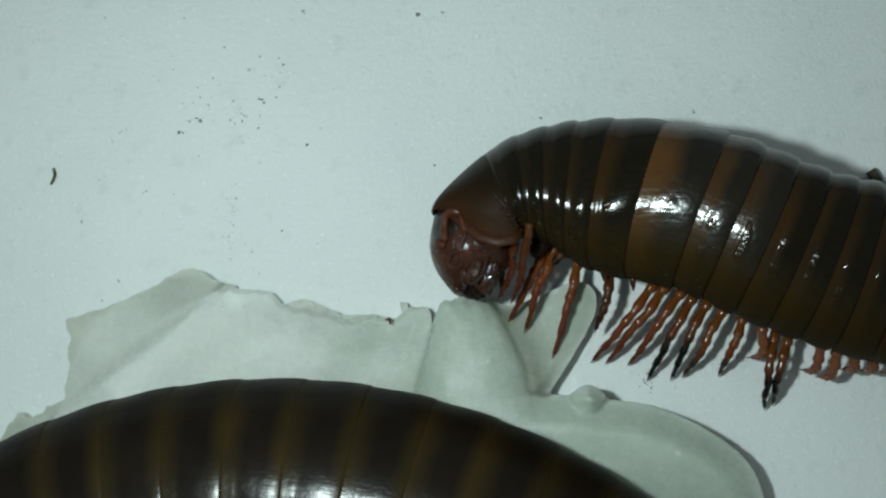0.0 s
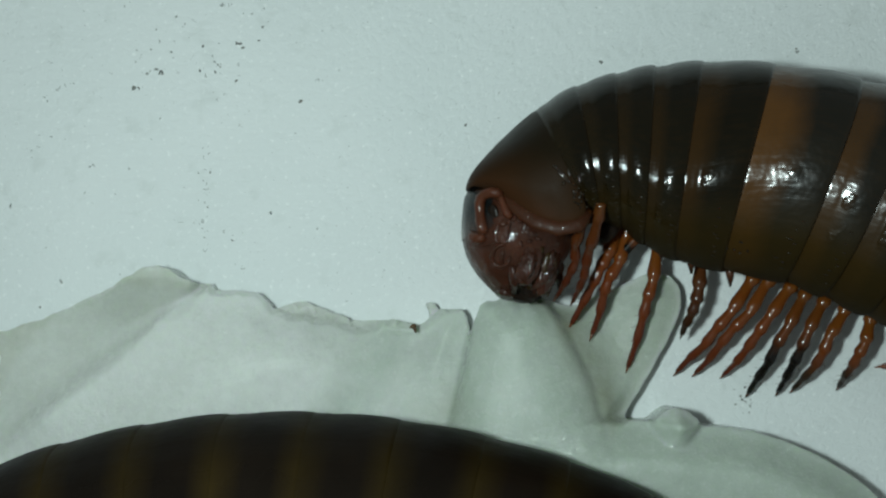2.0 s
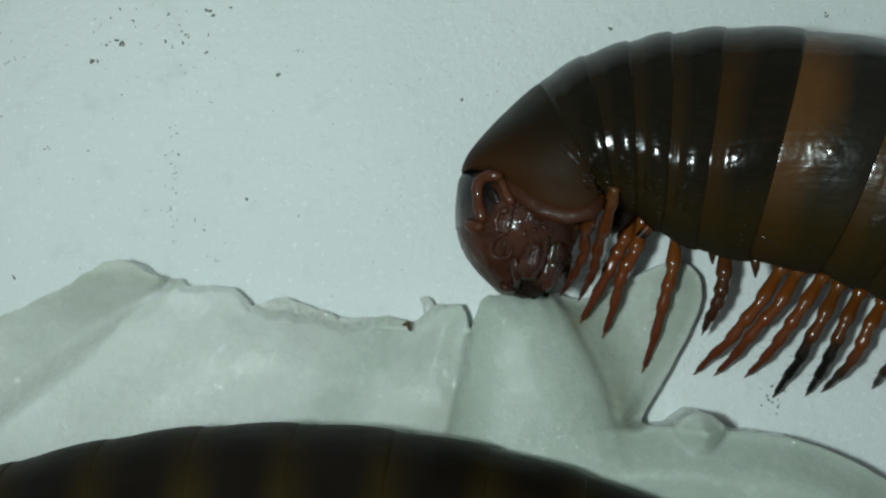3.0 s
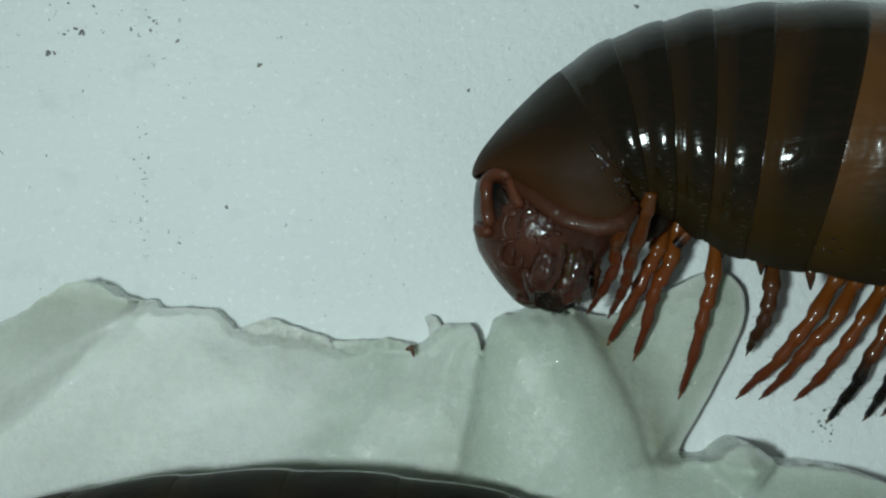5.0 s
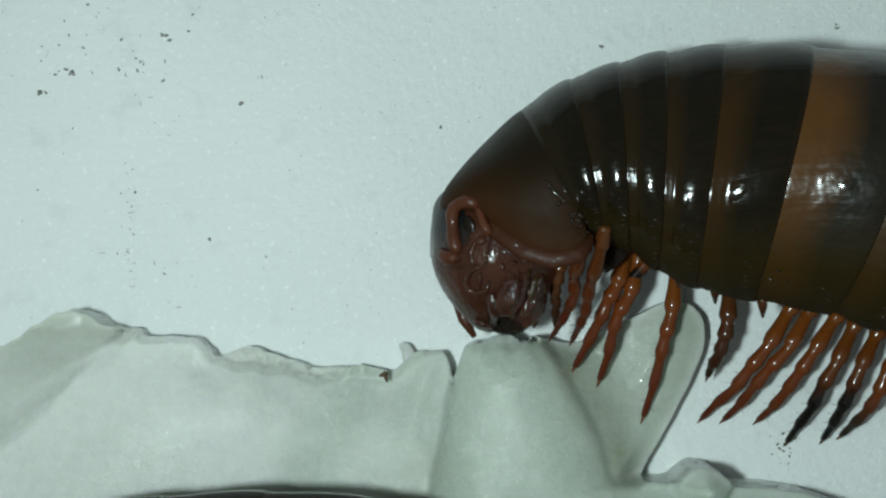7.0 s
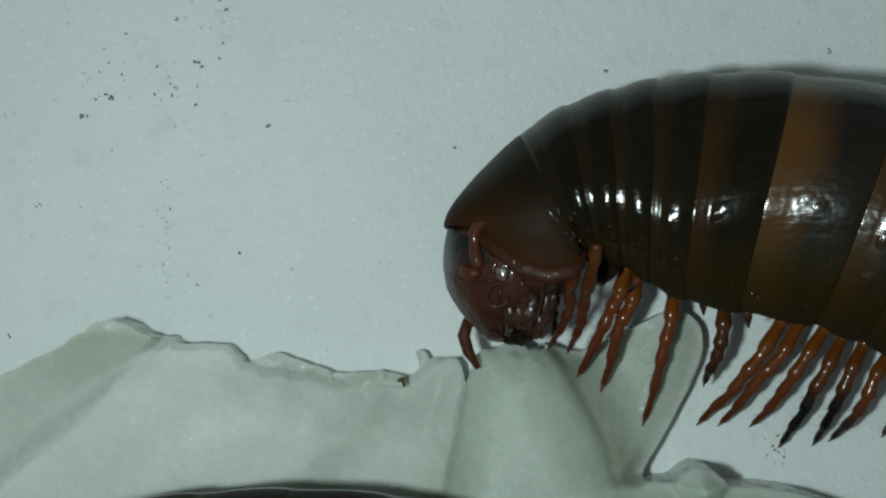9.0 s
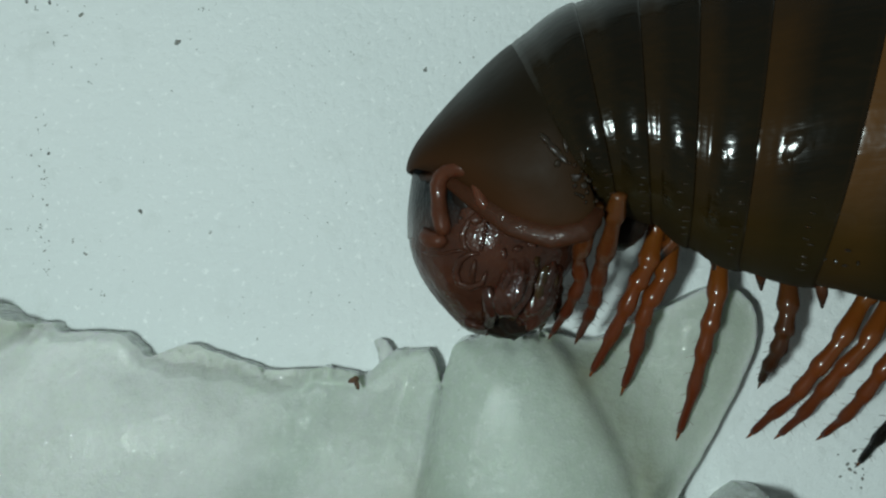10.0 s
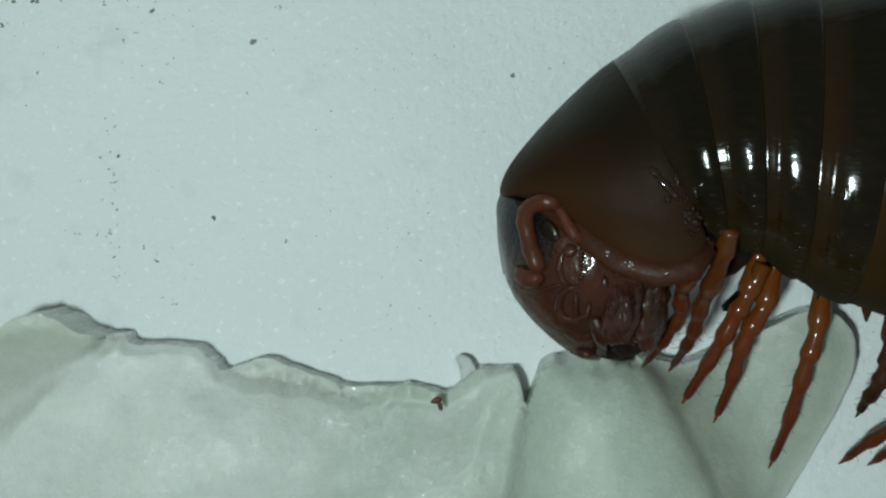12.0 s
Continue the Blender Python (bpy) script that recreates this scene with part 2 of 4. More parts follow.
LEG_PINK = leg_material("pink_brown_curled_leg", (0.15, 0.045, 0.012), (0.16, 0.055, 0.028), (0.17, 0.075, 0.055))
LEG_BROWN = leg_material("brown_leg", (0.09, 0.030, 0.008), (0.05, 0.016, 0.006), (0.02, 0.008, 0.004))
DIRT = cuticle("dark_droppings", (0.15, 0.15, 0.14), (0.28, 0.28, 0.26), 0.8, 0.5, 0.05)
CRUMB = cuticle("red_brown_crumb", (0.07, 0.04, 0.025), (0.13, 0.08, 0.05), 0.7, 0.5, 0.05)
PINK = cuticle("pink_brown_leg", (0.20, 0.09, 0.08), (0.30, 0.15, 0.13), 0.5, 0.5, 0.05)
STALK = cuticle("dry_stalk", (0.045, 0.05, 0.035), (0.10, 0.10, 0.07), 0.8, 0.5, 0.05)
TABLE = cuticle("grey_tabletop", (0.20, 0.19, 0.17), (0.26, 0.25, 0.23), 0.6, 0.5, 0.05)


# ---- building helpers ----
def link_mesh(name, bm, material, parent=None, label="", smooth=True):
    me = bpy.data.meshes.new(name)
    bmesh.ops.recalc_face_normals(bm, faces=bm.faces)
    for f in bm.faces:
        f.smooth = smooth
    bm.to_mesh(me)
    bm.free()
    me.materials.append(material)
    ob = new(name, me)
    if parent:
        ob.parent = parent
    if label:
        ob["label"] = label
    return ob


def part(name, bm, material, parent, label=""):
    return link_mesh(name, bm, material, parent, label)


def tube(bm, points, radii, seg=10, cap=True, flat=1.0):
    """A tapered tube through points, with U along it."""
    uvl = bm.loops.layers.uv.verify()
    pts = [Vector(p) for p in points]
    rings = []
    side = None
    for i, p in enumerate(pts):
        d = (pts[min(i + 1, len(pts) - 1)] - pts[max(i - 1, 0)]).normalized()
        if side is None:
            side = d.orthogonal().normalized()
        side = (side - d * side.dot(d)).normalized()
        up = d.cross(side)
        rings.append([bm.verts.new(p + radii[i] * (math.cos(a) * side + flat * math.sin(a) * up)) for a in (2 * math.pi * k / seg for k in range(seg))])
    n = len(pts) - 1
    for i in range(n):
        for k in range(seg):
            f = bm.faces.new((rings[i][k], rings[i][(k + 1) % seg], rings[i + 1][(k + 1) % seg], rings[i + 1][k]))
            for lp, (u, v) in zip(f.loops, ((i / n, k / seg), (i / n, (k + 1) / seg), ((i + 1) / n, (k + 1) / seg), ((i + 1) / n, k / seg))):
                lp[uvl].uv = (u, v)
    if cap:
        for r, u in ((rings[0], 0.0), (rings[-1], 1.0)):
            f = bm.faces.new(r)
            for lp in f.loops:
                lp[uvl].uv = (u, 0.5)
    return bm


def blob(bm, centre, size, turn=(0, 0, 0), rough=0.0, freq=1.0, u=14, v=10):
    """A rounded lump, its surface roughened by noise."""
    m = Matrix.LocRotScale(centre, Euler([radians(a) for a in turn]), size)
    got = bmesh.ops.create_uvsphere(bm, u_segments=u, v_segments=v, radius=1.0)["verts"]
    for p in got:
        c = p.co.copy()
        if rough:
            o = Vector(centre) * 900
            c *= 1 + rough * (noise.noise(c * freq + o) + 0.5 * noise.noise(c * freq * 2.3 + o) + 0.3 * noise.noise(c * freq * 5 + o))
        p.co = m @ c
    return got


def spline(keys, t):
    """Catmull-Rom through (position, values...) keys."""
    xs = [k[0] for k in keys]
    i = max(0, min(len(xs) - 2, next((j for j in range(len(xs) - 1) if t <= xs[j + 1]), len(xs) - 2)))
    a, b = keys[i], keys[i + 1]
    p, q = keys[max(i - 1, 0)], keys[min(i + 2, len(keys) - 1)]
    h = b[0] - a[0]
    s = (t - a[0]) / h
    out = []
    for k in range(1, len(a)):
        m0 = (b[k] - p[k]) / (b[0] - p[0]) * h if b[0] != p[0] else b[k] - a[k]
        m1 = (q[k] - a[k]) / (q[0] - a[0]) * h if q[0] != a[0] else b[k] - a[k]
        out.append((2 * s**3 - 3 * s**2 + 1) * a[k] + (s**3 - 2 * s**2 + s) * m0 + (-2 * s**3 + 3 * s**2) * b[k] + (s**3 - s**2) * m1)
    return out


BALL = [(math.cos(a) * math.cos(b), math.sin(a) * math.cos(b), math.sin(b)) for b in (-0.9, 0.0, 0.9) for a in (k * math.pi / 3 + b for k in range(6))]


class Heap:
    """Many small lumps gathered into one mesh."""

    def __init__(self):
        self.verts, self.faces = [], []

    def lump(self, x, y, size, stretch=1.0, turn=0.0, z=0.0):
        n, ca, sa = len(self.verts), math.cos(radians(turn)), math.sin(radians(turn))
        for p in BALL:
            w = size * (1 + 0.5 * noise.noise(Vector((p[0] + x * 7, p[1] + y * 7, p[2]))))
            px, py = p[0] * w * stretch, p[1] * w
            self.verts.append(((x + px * ca - py * sa) * MM, (y + px * sa + py * ca) * MM, (z + (0.25 + 0.45 * p[2]) * w) * MM))
        for ring in (0, 6):
            self.faces += [(n + ring + k, n + ring + (k + 1) % 6, n + ring + 6 + (k + 1) % 6, n + ring + 6 + k) for k in range(6)]
        self.faces += [tuple(n + 12 + k for k in range(6)), tuple(n + 5 - k for k in range(6))]

    def link(self, name, material):
        me = bpy.data.meshes.new(name)
        me.from_pydata(self.verts, [], self.faces)
        me.polygons.foreach_set("use_smooth", [True] * len(me.polygons))
        me.materials.append(material)
        return new(name, me)


PROFILE = [(-0.12, 0.955), (0.0, 0.966), (0.06, 0.973), (0.11, 0.968), (0.17, 0.976), (0.23, 0.971), (0.29, 0.975), (0.33, 0.978), (0.38, 0.984), (0.50, 0.992), (0.64, 0.998), (0.78, 1.000), (0.90, 0.997), (0.97, 0.991), (1.005, 0.984), (1.02, 0.968)]


def belly(c):
    """The underside is flatter than the back."""
    return c if c > 0 else -abs(c) ** 0.78


def body_ring(stations, i, material, parent, tint, seg=56, relief=1.0, barrel=0.0):
    """One body ring between two stations (x, y, plan half-width, half-height, z, angle, bow), in millimetres."""
    bm = bmesh.new()
    uvl = bm.loops.layers.uv.verify()
    tl = bm.verts.layers.float.new("tint")
    keys = [(k, *s) for k, s in enumerate(stations)]
    loops = []
    for s, f in PROFILE:
        f = 1 - (1 - f) * relief - barrel * max(0.0, 0.7 - s) ** 2
        x, y, r, h, z, ang, bow = spline(keys, max(0.0, min(len(keys) - 1.0, i + s)))
        d = Vector((math.cos(radians(ang)), math.sin(radians(ang)), 0))
        lean = 0.17 - 0.30 * min(1.0, max(0.0, i + s - 4.6) / 2.0) if barrel >= 0 else 0.11
        ahead = Vector((-d.y, d.x, 0))
        loop = []
        for k in range(seg):
            a = 2 * math.pi * k / seg
            arch = bow * (max(0.0, math.sin(a)) ** 0.7 - 0.25 * max(0.0, -math.sin(a)))
            w = 1 + 0.004 * noise.noise(Vector((math.cos(a) * 2, math.sin(a) * 2, i * 3.1 + s)))
            vert = bm.verts.new((Vector((x, y, z)) + arch * ahead + f * w * ((r * belly(math.cos(a)) - lean * r * math.sin(a) ** 2) * d + Vector((0, 0, h * math.sin(a))))) * MM)
            vert[tl] = tint
            loop.append(vert)
        loops.append(loop)
    for j in range(len(loops) - 1):
        for k in range(seg):
            q = (k + 1) % seg
            face = bm.faces.new((loops[j][k], loops[j][q], loops[j + 1][q], loops[j + 1][k]))
            u0, u1 = (max(0.0, min(1.0, PROFILE[j + e][0])) for e in (0, 1))
            for lp, uv in zip(face.loops, ((u0, k / seg), (u0, (k + 1) / seg), (u1, (k + 1) / seg), (u1, k / seg))):
                lp[uvl].uv = uv
    return part("body_ring", bm, material, parent)


def walking_leg(parent, path, thick, material, label=""):
    """A leg of six podomeres through a few points, each swelling to its outer end, with a claw and bristles. Millimetres."""
    keys = [(k / (len(path) - 1), *p) for k, p in enumerate(path)]
    cuts = [0.0, 0.12, 0.32, 0.50, 0.67, 0.84, 1.0]
    rng = random.Random(int(100 * abs(path[0][0]) + 7))
    pts, rad = [], []
    way = Vector(path[-1]) - Vector(path[0])
    side = Vector((-way.y, way.x, 0)).normalized()
    bend = [0.0] + [rng.uniform(-0.13, 0.13) for _ in range(5)] + [0.0]
    for j in range(6):
        for s, w in ((0.0, 0.84), (0.16, 0.85), (0.34, 0.92), (0.54, 1.04), (0.72, 1.14), (0.88, 1.04)):
            u = cuts[j] + (cuts[j + 1] - cuts[j]) * s
            pts.append((Vector(spline(keys, u)) + side * (bend[j] + (bend[j + 1] - bend[j]) * s)) * MM)
            rad.append(0.9 * thick * w * (1.0 - 0.55 * u**1.8) * (1 - 0.36 * s if j == 5 else 1.0) * MM)
    bm = bmesh.new()
    tube(bm, pts, rad, 12)
    leg = part("leg", bm, material, parent, label)
    d = (pts[-1] - pts[-5]).normalized()
    bm = bmesh.new()
    tube(bm, [pts[-1] - d * 0.1 * MM, pts[-1] + d * 0.3 * MM, pts[-1] + d * 0.55 * MM + Vector((0, 0, -0.08 * MM))], [0.11 * MM, 0.07 * MM, 0.012 * MM], 6)
    part("claw", bm, material, leg)
    bm = bmesh.new()
    for k in range(10):
        i = int((0.58 + 0.042 * k) * (len(pts) - 1))
        o, w = pts[i], side * (1 if k % 2 else -1)
        tube(bm, [o + w * 0.8 * rad[i], o + w * (rad[i] + rng.uniform(0.18, 0.34) * MM) + d * 0.22 * MM], [0.02 * MM, 0.007 * MM], 4)
    tagged(part("bristles", bm, material, leg), kind="stuff")
    return leg


# ---- paper and table ----
def build_paper():
    bm = bmesh.new()
    bmesh.ops.create_grid(bm, x_segments=60, y_segments=60, size=0.5)
    for v in bm.verts:
        v.co.x, v.co.y = v.co.x * 0.42, v.co.y * 0.30
        far = max(0.0, math.hypot(v.co.x, v.co.y) - 0.06)
        v.co.z = 0.004 * far * noise.noise(v.co * 14)
    ret = bmesh.ops.extrude_face_region(bm, geom=bm.faces[:])
    for g in ret["geom"]:
        if isinstance(g, bmesh.types.BMVert):
            g.co.z -= 0.0004
    tagged(link_mesh("paper_floor", bm, PAPER), "sheet of white paper with faint fibres, dotted with droppings", "paper", kind="structure")
    bm = bmesh.new()
    bmesh.ops.create_cube(bm, size=1.0)
    for v in bm.verts:
        v.co = Vector((v.co.x * 1.4, v.co.y * 0.8, v.co.z * 0.03 - 0.0165))
    tagged(link_mesh("ground", bm, TABLE, smooth=False), "plain grey tabletop under the white paper", "table", kind="structure")


# ---- fruit ----
def seg_distance(px, py, pts):
    """Signed distance to a closed outline, negative inside."""
    d = np.full(px.shape, 1e9)
    inside = np.zeros(px.shape, bool)
    for (ax, ay), (bx, by) in zip(pts, pts[1:] + pts[:1]):
        ex, ey = bx - ax, by - ay
        t = np.clip(((px - ax) * ex + (py - ay) * ey) / (ex * ex + ey * ey), 0, 1)
        d = np.minimum(d, np.hypot(px - ax - t * ex, py - ay - t * ey))
        if ay != by:
            inside ^= ((ay > py) != (by > py)) & (px < ex * (py - ay) / ey + ax)
    return np.where(inside, -d, d)


def ridge_line(px, py, a, b, width):
    ex, ey = b[0] - a[0], b[1] - a[1]
    t = np.clip(((px - a[0]) * ex + (py - a[1]) * ey) / (ex * ex + ey * ey), 0, 1)
    return np.exp(-((np.hypot(px - a[0] - t * ex, py - a[1] - t * ey) / width) ** 2))


def rounded(pts, times=2):
    """Corner cutting of a closed outline."""
    for _ in range(times):
        pts = [q for (ax, ay), (bx, by) in zip(pts, pts[1:] + pts[:1]) for q in ((0.78 * ax + 0.22 * bx, 0.78 * ay + 0.22 * by), (0.22 * ax + 0.78 * bx, 0.22 * ay + 0.78 * by))]
    return pts


SLAB = [(-46, -24), (-41.4, -18.3), (-39.4, -15.7), (-38.2, -16.0), (-37.1, -15.8), (-37.0, -14.9), (-34.9, -14.4), (-35.0, -13.3), (-34.5, -11.3), (-34.9, -10.5), (-34.3, -9.0), (-34.9, -6.95), (-31.3, -5.9), (-25.8, -3.6), (-23.5, -2.4), (-22.7, -2.2), (-21.8, -2.6), (-21.1, -3.15), (-20.7, -3.3), (-20.5, -3.2), (-20.3, -3.6), (-19.8, -3.5), (-19.3, -3.6), (-19.1, -4.05), (-18.8, -4.1), (-15.95, -4.15), (-15.35, -4.65), (-14.7, -5.4), (-14.3, -5.35), (-13.2, -4.9), (-12.65, -4.82), (-12.2, -4.95), (-11.2, -5.42), (-10.1, -5.9), (-8.3, -6.45), (-6.9, -6.35), (-6.1, -6.25), (-4.3, -6.8), (-3.8, -6.5), (-2.7, -5.6), (-1.1, -5.65), (-0.75, -6.3), (-0.6, -7.6), (0.4, -9.0), (5.0, -12.0), (9.0, -16.0), (12, -30), (-46, -30)]
PLATEAU = [(-40, -26), (-34, -9), (-28, -3), (-20.2, -3.9), (-19.4, -3.6), (-17.6, -3.4), (-15.6, -3.5), (-15.0, -4.4), (-14.4, -5.4), (-13.4, -5.85), (-12.3, -5.75), (-11.6, -6.05), (-10.7, -6.1), (-9.8, -6.4), (-8.6, -6.85), (-7.6, -6.7), (-6.9, -6.3), (-5.6, -6.5), (-4.2, -6.7), (-2.7, -5.5), (0, -5), (3, -10), (12, -30), (-40, -30)]
STUB = [(-0.9, -9.0), (-0.3, -6.8), (0.3, -5.15), (2.6, -4.9), (4.9, -5.1), (6.6, -8.2), (8.0, -11.3), (10, -22), (-4, -22)]
FLAP = [(3.5, -8.0), (4.6, -5.0), (6.1, -5.5), (7.2, -5.5), (8.7, -4.8), (10.8, -3.9), (12.4, -3.2), (13.7, -3.4), (14.5, -4.4), (14.5, -6.0), (13.2, -8.7), (10.4, -13.1), (8, -17)]
RIDGE = [(5.95, -13.91), (10.21, -13.52), (14.96, -14.01), (19.22, -14.4), (23.48, -16.24), (27.45, -18.95), (29.2, -22.63), (29.5, -30), (-10, -30), (-14, -18)]
NUB = [(11.7, -13.9), (12.6, -13.1), (13.4, -12.7), (14.3, -13.0), (15.4, -13.9), (13.64, -15.8)]


def build_fruit():
    step = 0.13
    nx, ny = int(78 / step), int(30 / step)
    px, py = np.meshgrid(-47 + step * np.arange(nx), -31 + step * np.arange(ny), indexing="ij")
    rag = np.array([[noise.noise(Vector((x * 0.9, y * 0.9, 3))) * 0.30 + noise.noise(Vector((x * 3.1, y * 3.1, 7))) * 0.13 for y in py[0]] for x in px[:, 0]])
    lumps = np.array([[noise.noise(Vector((x * 0.22, y * 0.22, 1))) * 0.14 + noise.noise(Vector((x * 0.75, y * 0.75, 5))) * 0.03 + noise.noise(Vector((x * 2.2, y * 2.2, 9))) * 0.018 for y in py[0]] for x in px[:, 0]])

    def lobe(pts, height, width, base, ragged, even=True):
        d = seg_distance(px, py, pts) + rag * ragged * (1 + 0.8 * np.clip((-29 - px) / 3, 0, 1))
        s = np.clip(-d / width, 0, 1)
        soft = s * s * (3 - 2 * s) if even else np.sqrt(np.clip(1 - (1 - s) ** 2, 0, 1))
        return d, base * (d < 0) + (height - base) * soft

    d1, h1 = lobe(SLAB, 3.2, 4.5, 2.0, 0.55)
    grit = np.array([[0.22 * noise.noise(Vector((x * 3.6, y * 3.6, 31))) for y in py[0]] for x in px[:, 0]])
    step_in = np.clip((-seg_distance(px, py, PLATEAU) - 0.3 * rag) / 0.6, 0, 1)
    h1 = h1 * step_in + np.minimum(h1, 1.5 + 0.4 * rag + grit) * (1 - step_in)
    crease = ((px + 20.3) * -8.4 + (py + 3.8) * 11.2) / 14 + 0.25 * rag
    h1 = h1 + 0.3 * np.exp(-(((crease + 1.2) / 1.8) ** 2)) * np.clip(-d1 / 0.4, 0.2, 1)
    h1 = h1 + 0.3 * ridge_line(px, py, (-19.0, -4.8), (-15.5, -5.6), 2.4) * np.clip(-d1 / 0.4, 0.2, 1)
    wing = np.clip(crease / (0.35 + 0.45 * np.clip(-20.6 - px, 0, 5)) + 0.5, 0, 1)
    wing = wing * wing * (3 - 2 * wing)
    h1 = h1 * (1 - wing) + (1.6 + 0.3 * np.clip(crease, 0, 4.5) + 1.7 * ridge_line(px, py, (-21.0, -2.9), (-24.6, -2.9), 3.0)) * wing * (d1 < 0)
    h1 = h1 - 0.7 * ridge_line(px, py, (-5.6, -8), (-11, -17), 2.4) * np.clip(-d1, 0, 1)
    h1 = h1 + 0.8 * ridge_line(px, py, (-15, -9), (-26, -16), 3.0) * np.clip(-d1 / 2, 0, 1)
    d2, h2 = lobe(rounded(STUB, 1), 5.8, 4.5, 3.0, 0.25 + 2.2 * np.clip((py + 6.2) / 0.8, 0, 1) * np.clip((px - 0.6) / 0.6, 0, 1), False)
    d3, h3 = lobe(rounded(FLAP, 1), 2.2, 1.6, 2.0, 0.2)
    h3 = h3 + np.clip(-d3 / 1.2, 0, 1) * 1.6 * ridge_line(px, py, (4.8, -6.0), (8.2, -13.0), 2.0)
    d4, h4 = lobe(rounded(RIDGE), 6.2, 3.2, 4.4, 0.2)
    d5, h5 = lobe(rounded(NUB), 6.6, 1.4, 5.0, 0.5)
    d = np.minimum(np.minimum(np.minimum(d1, d2), np.minimum(d3, d4)), d5)
    k = 0.7
    h = k * np.log(sum(np.exp(v / k) for v in (h1, h2, h3, h4, h5)) - 4.0 + 1e-6)
    inner = (d < -0.03).astype(float)
    pad = np.pad(inner, 1)
    near = pad[2:, 1:-1] + pad[:-2, 1:-1] + pad[1:-1, 2:] + pad[1:-1, :-2]
    crisp = np.clip((np.minimum(np.minimum(d2, d3), d4)) / 1.0, 0, 1)
    for turn in range(6):
        q = np.pad(h * inner, 1)
        mean = (q[2:, 1:-1] + q[:-2, 1:-1] + q[1:-1, 2:] + q[1:-1, :-2]) / np.maximum(near, 1)
        h = np.where((inner > 0) & (near > 0), h + (0.3 if turn < 1 else 0.6 * (1 - crisp)) * (mean - h), h)
    h = h + lumps * np.clip(-d / 1.5, 0, 1) * np.clip(h / 2, 0, 1)
    h = np.maximum(h * (1 - 0.75 * ridge_line(px, py, (-40, -31), (30, -32), 9.0)), 0.25)
    gx, gy = np.gradient(d, step)
    index = {}
    bm = bmesh.new()
    wl = bm.verts.layers.float.new("wet")
    sl = bm.verts.layers.float.new("stain")
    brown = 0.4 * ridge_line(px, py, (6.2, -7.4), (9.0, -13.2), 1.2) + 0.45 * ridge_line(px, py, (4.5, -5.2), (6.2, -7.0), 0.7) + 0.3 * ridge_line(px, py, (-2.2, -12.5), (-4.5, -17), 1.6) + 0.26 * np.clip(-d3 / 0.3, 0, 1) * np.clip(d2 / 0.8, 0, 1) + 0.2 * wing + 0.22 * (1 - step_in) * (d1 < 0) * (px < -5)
    soak = np.clip(np.maximum(1 - np.maximum(0, np.minimum(np.minimum(d2, d3 + 0.7), d4)) / 1.5, np.maximum(0.3 * wing, 0.6 * np.clip((px + 13) / 9, 0, 1))), 0, 1)
    soak = np.maximum(0.9 * soak, 0.8 * ridge_line(px, py, (-6, -7), (-11, -17), 2.4))
    keep = d < 0

    def vert(i, j):
        if (i, j) not in index:
            x, y, z = px[i, j], py[i, j], h[i, j]
            if d[i, j] > 0:
                g = max(0.3, math.hypot(gx[i, j], gy[i, j]))
                x, y = x - d[i, j] * gx[i, j] / g, y - d[i, j] * gy[i, j] / g
                z = max(0.6, min(3.0 if (x > 5 and y > -13) or (-0.6 < x < 6 and y > -7) else 1.4, z))
            index[(i, j)] = bm.verts.new((x * MM, y * MM, z * MM))
            index[(i, j)][wl] = soak[i, j]
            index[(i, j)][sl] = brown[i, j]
        return index[(i, j)]

    cells = keep[:-1, :-1] | keep[1:, :-1] | keep[1:, 1:] | keep[:-1, 1:]
    for i, j in zip(*np.nonzero(cells)):
        bm.faces.new((vert(i, j), vert(i + 1, j), vert(i + 1, j + 1), vert(i, j + 1)))
    rim = [e for e in bm.edges if len(e.link_faces) == 1]
    low = {}
    for e in rim:
        for v in e.verts:
            if v not in low:
                low[v] = bm.verts.new((v.co.x, v.co.y, 0.0))
                low[v][wl] = 0.6
    for e in rim:
        a, b = e.verts
        bm.faces.new((a, b, low[b], low[a]))
    feet = set(low.values())
    for e in rim:
        e.smooth = False
    level = {}
    while len(level) < len(low):
        done = len(level)
        for v in low:
            near_z = [level[w] if w in low else w.co.z for w in (e.other_vert(v) for e in v.link_edges) if w not in feet and (w not in low or w in level)]
            if v not in level and near_z:
                level[v] = sum(near_z) / len(near_z)
        if len(level) == done:
            break
    for v, z in level.items():
        v.co.z = 0.98 * z
    band = set(low)
    for _ in range(2):
        band |= {w for v in band for w in (e.other_vert(v) for e in v.link_edges) if w not in feet}
    for _ in range(1):
        levels = {v: [w.co.z for w in (e.other_vert(v) for e in v.link_edges) if w not in feet] for v in band}
        for v, zs in levels.items():
            v.co.z = 0.5 * v.co.z + 0.5 * sum(zs) / len(zs)
    for _ in range(4):
        ends = {v: [] for e in rim for v in e.verts}
        for e in rim:
            a, b = e.verts
            ends[a].append(b)
            ends[b].append(a)
        moved = {v: 0.5 * v.co + 0.25 * (n[0].co + n[1].co) for v, n in ends.items() if len(n) == 2}
        for v, co in moved.items():
            v.co = co
    for v, foot in low.items():
        inside = [w.co for w in (e.other_vert(v) for e in v.link_edges) if w not in low and w not in feet]
        step_back = (sum(inside, Vector()) / len(inside) - v.co) if inside else Vector()
        under = 0.7 if v.co.x < -0.001 else 0.0
        foot.co.x, foot.co.y = v.co.x + under * step_back.x, v.co.y + under * step_back.y
    fruit = new("fruit_slice", None)
    tagged(fruit, "gnawed slice of pale greenish-white fruit flesh, lying on the paper", "fruit")
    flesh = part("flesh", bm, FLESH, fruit)
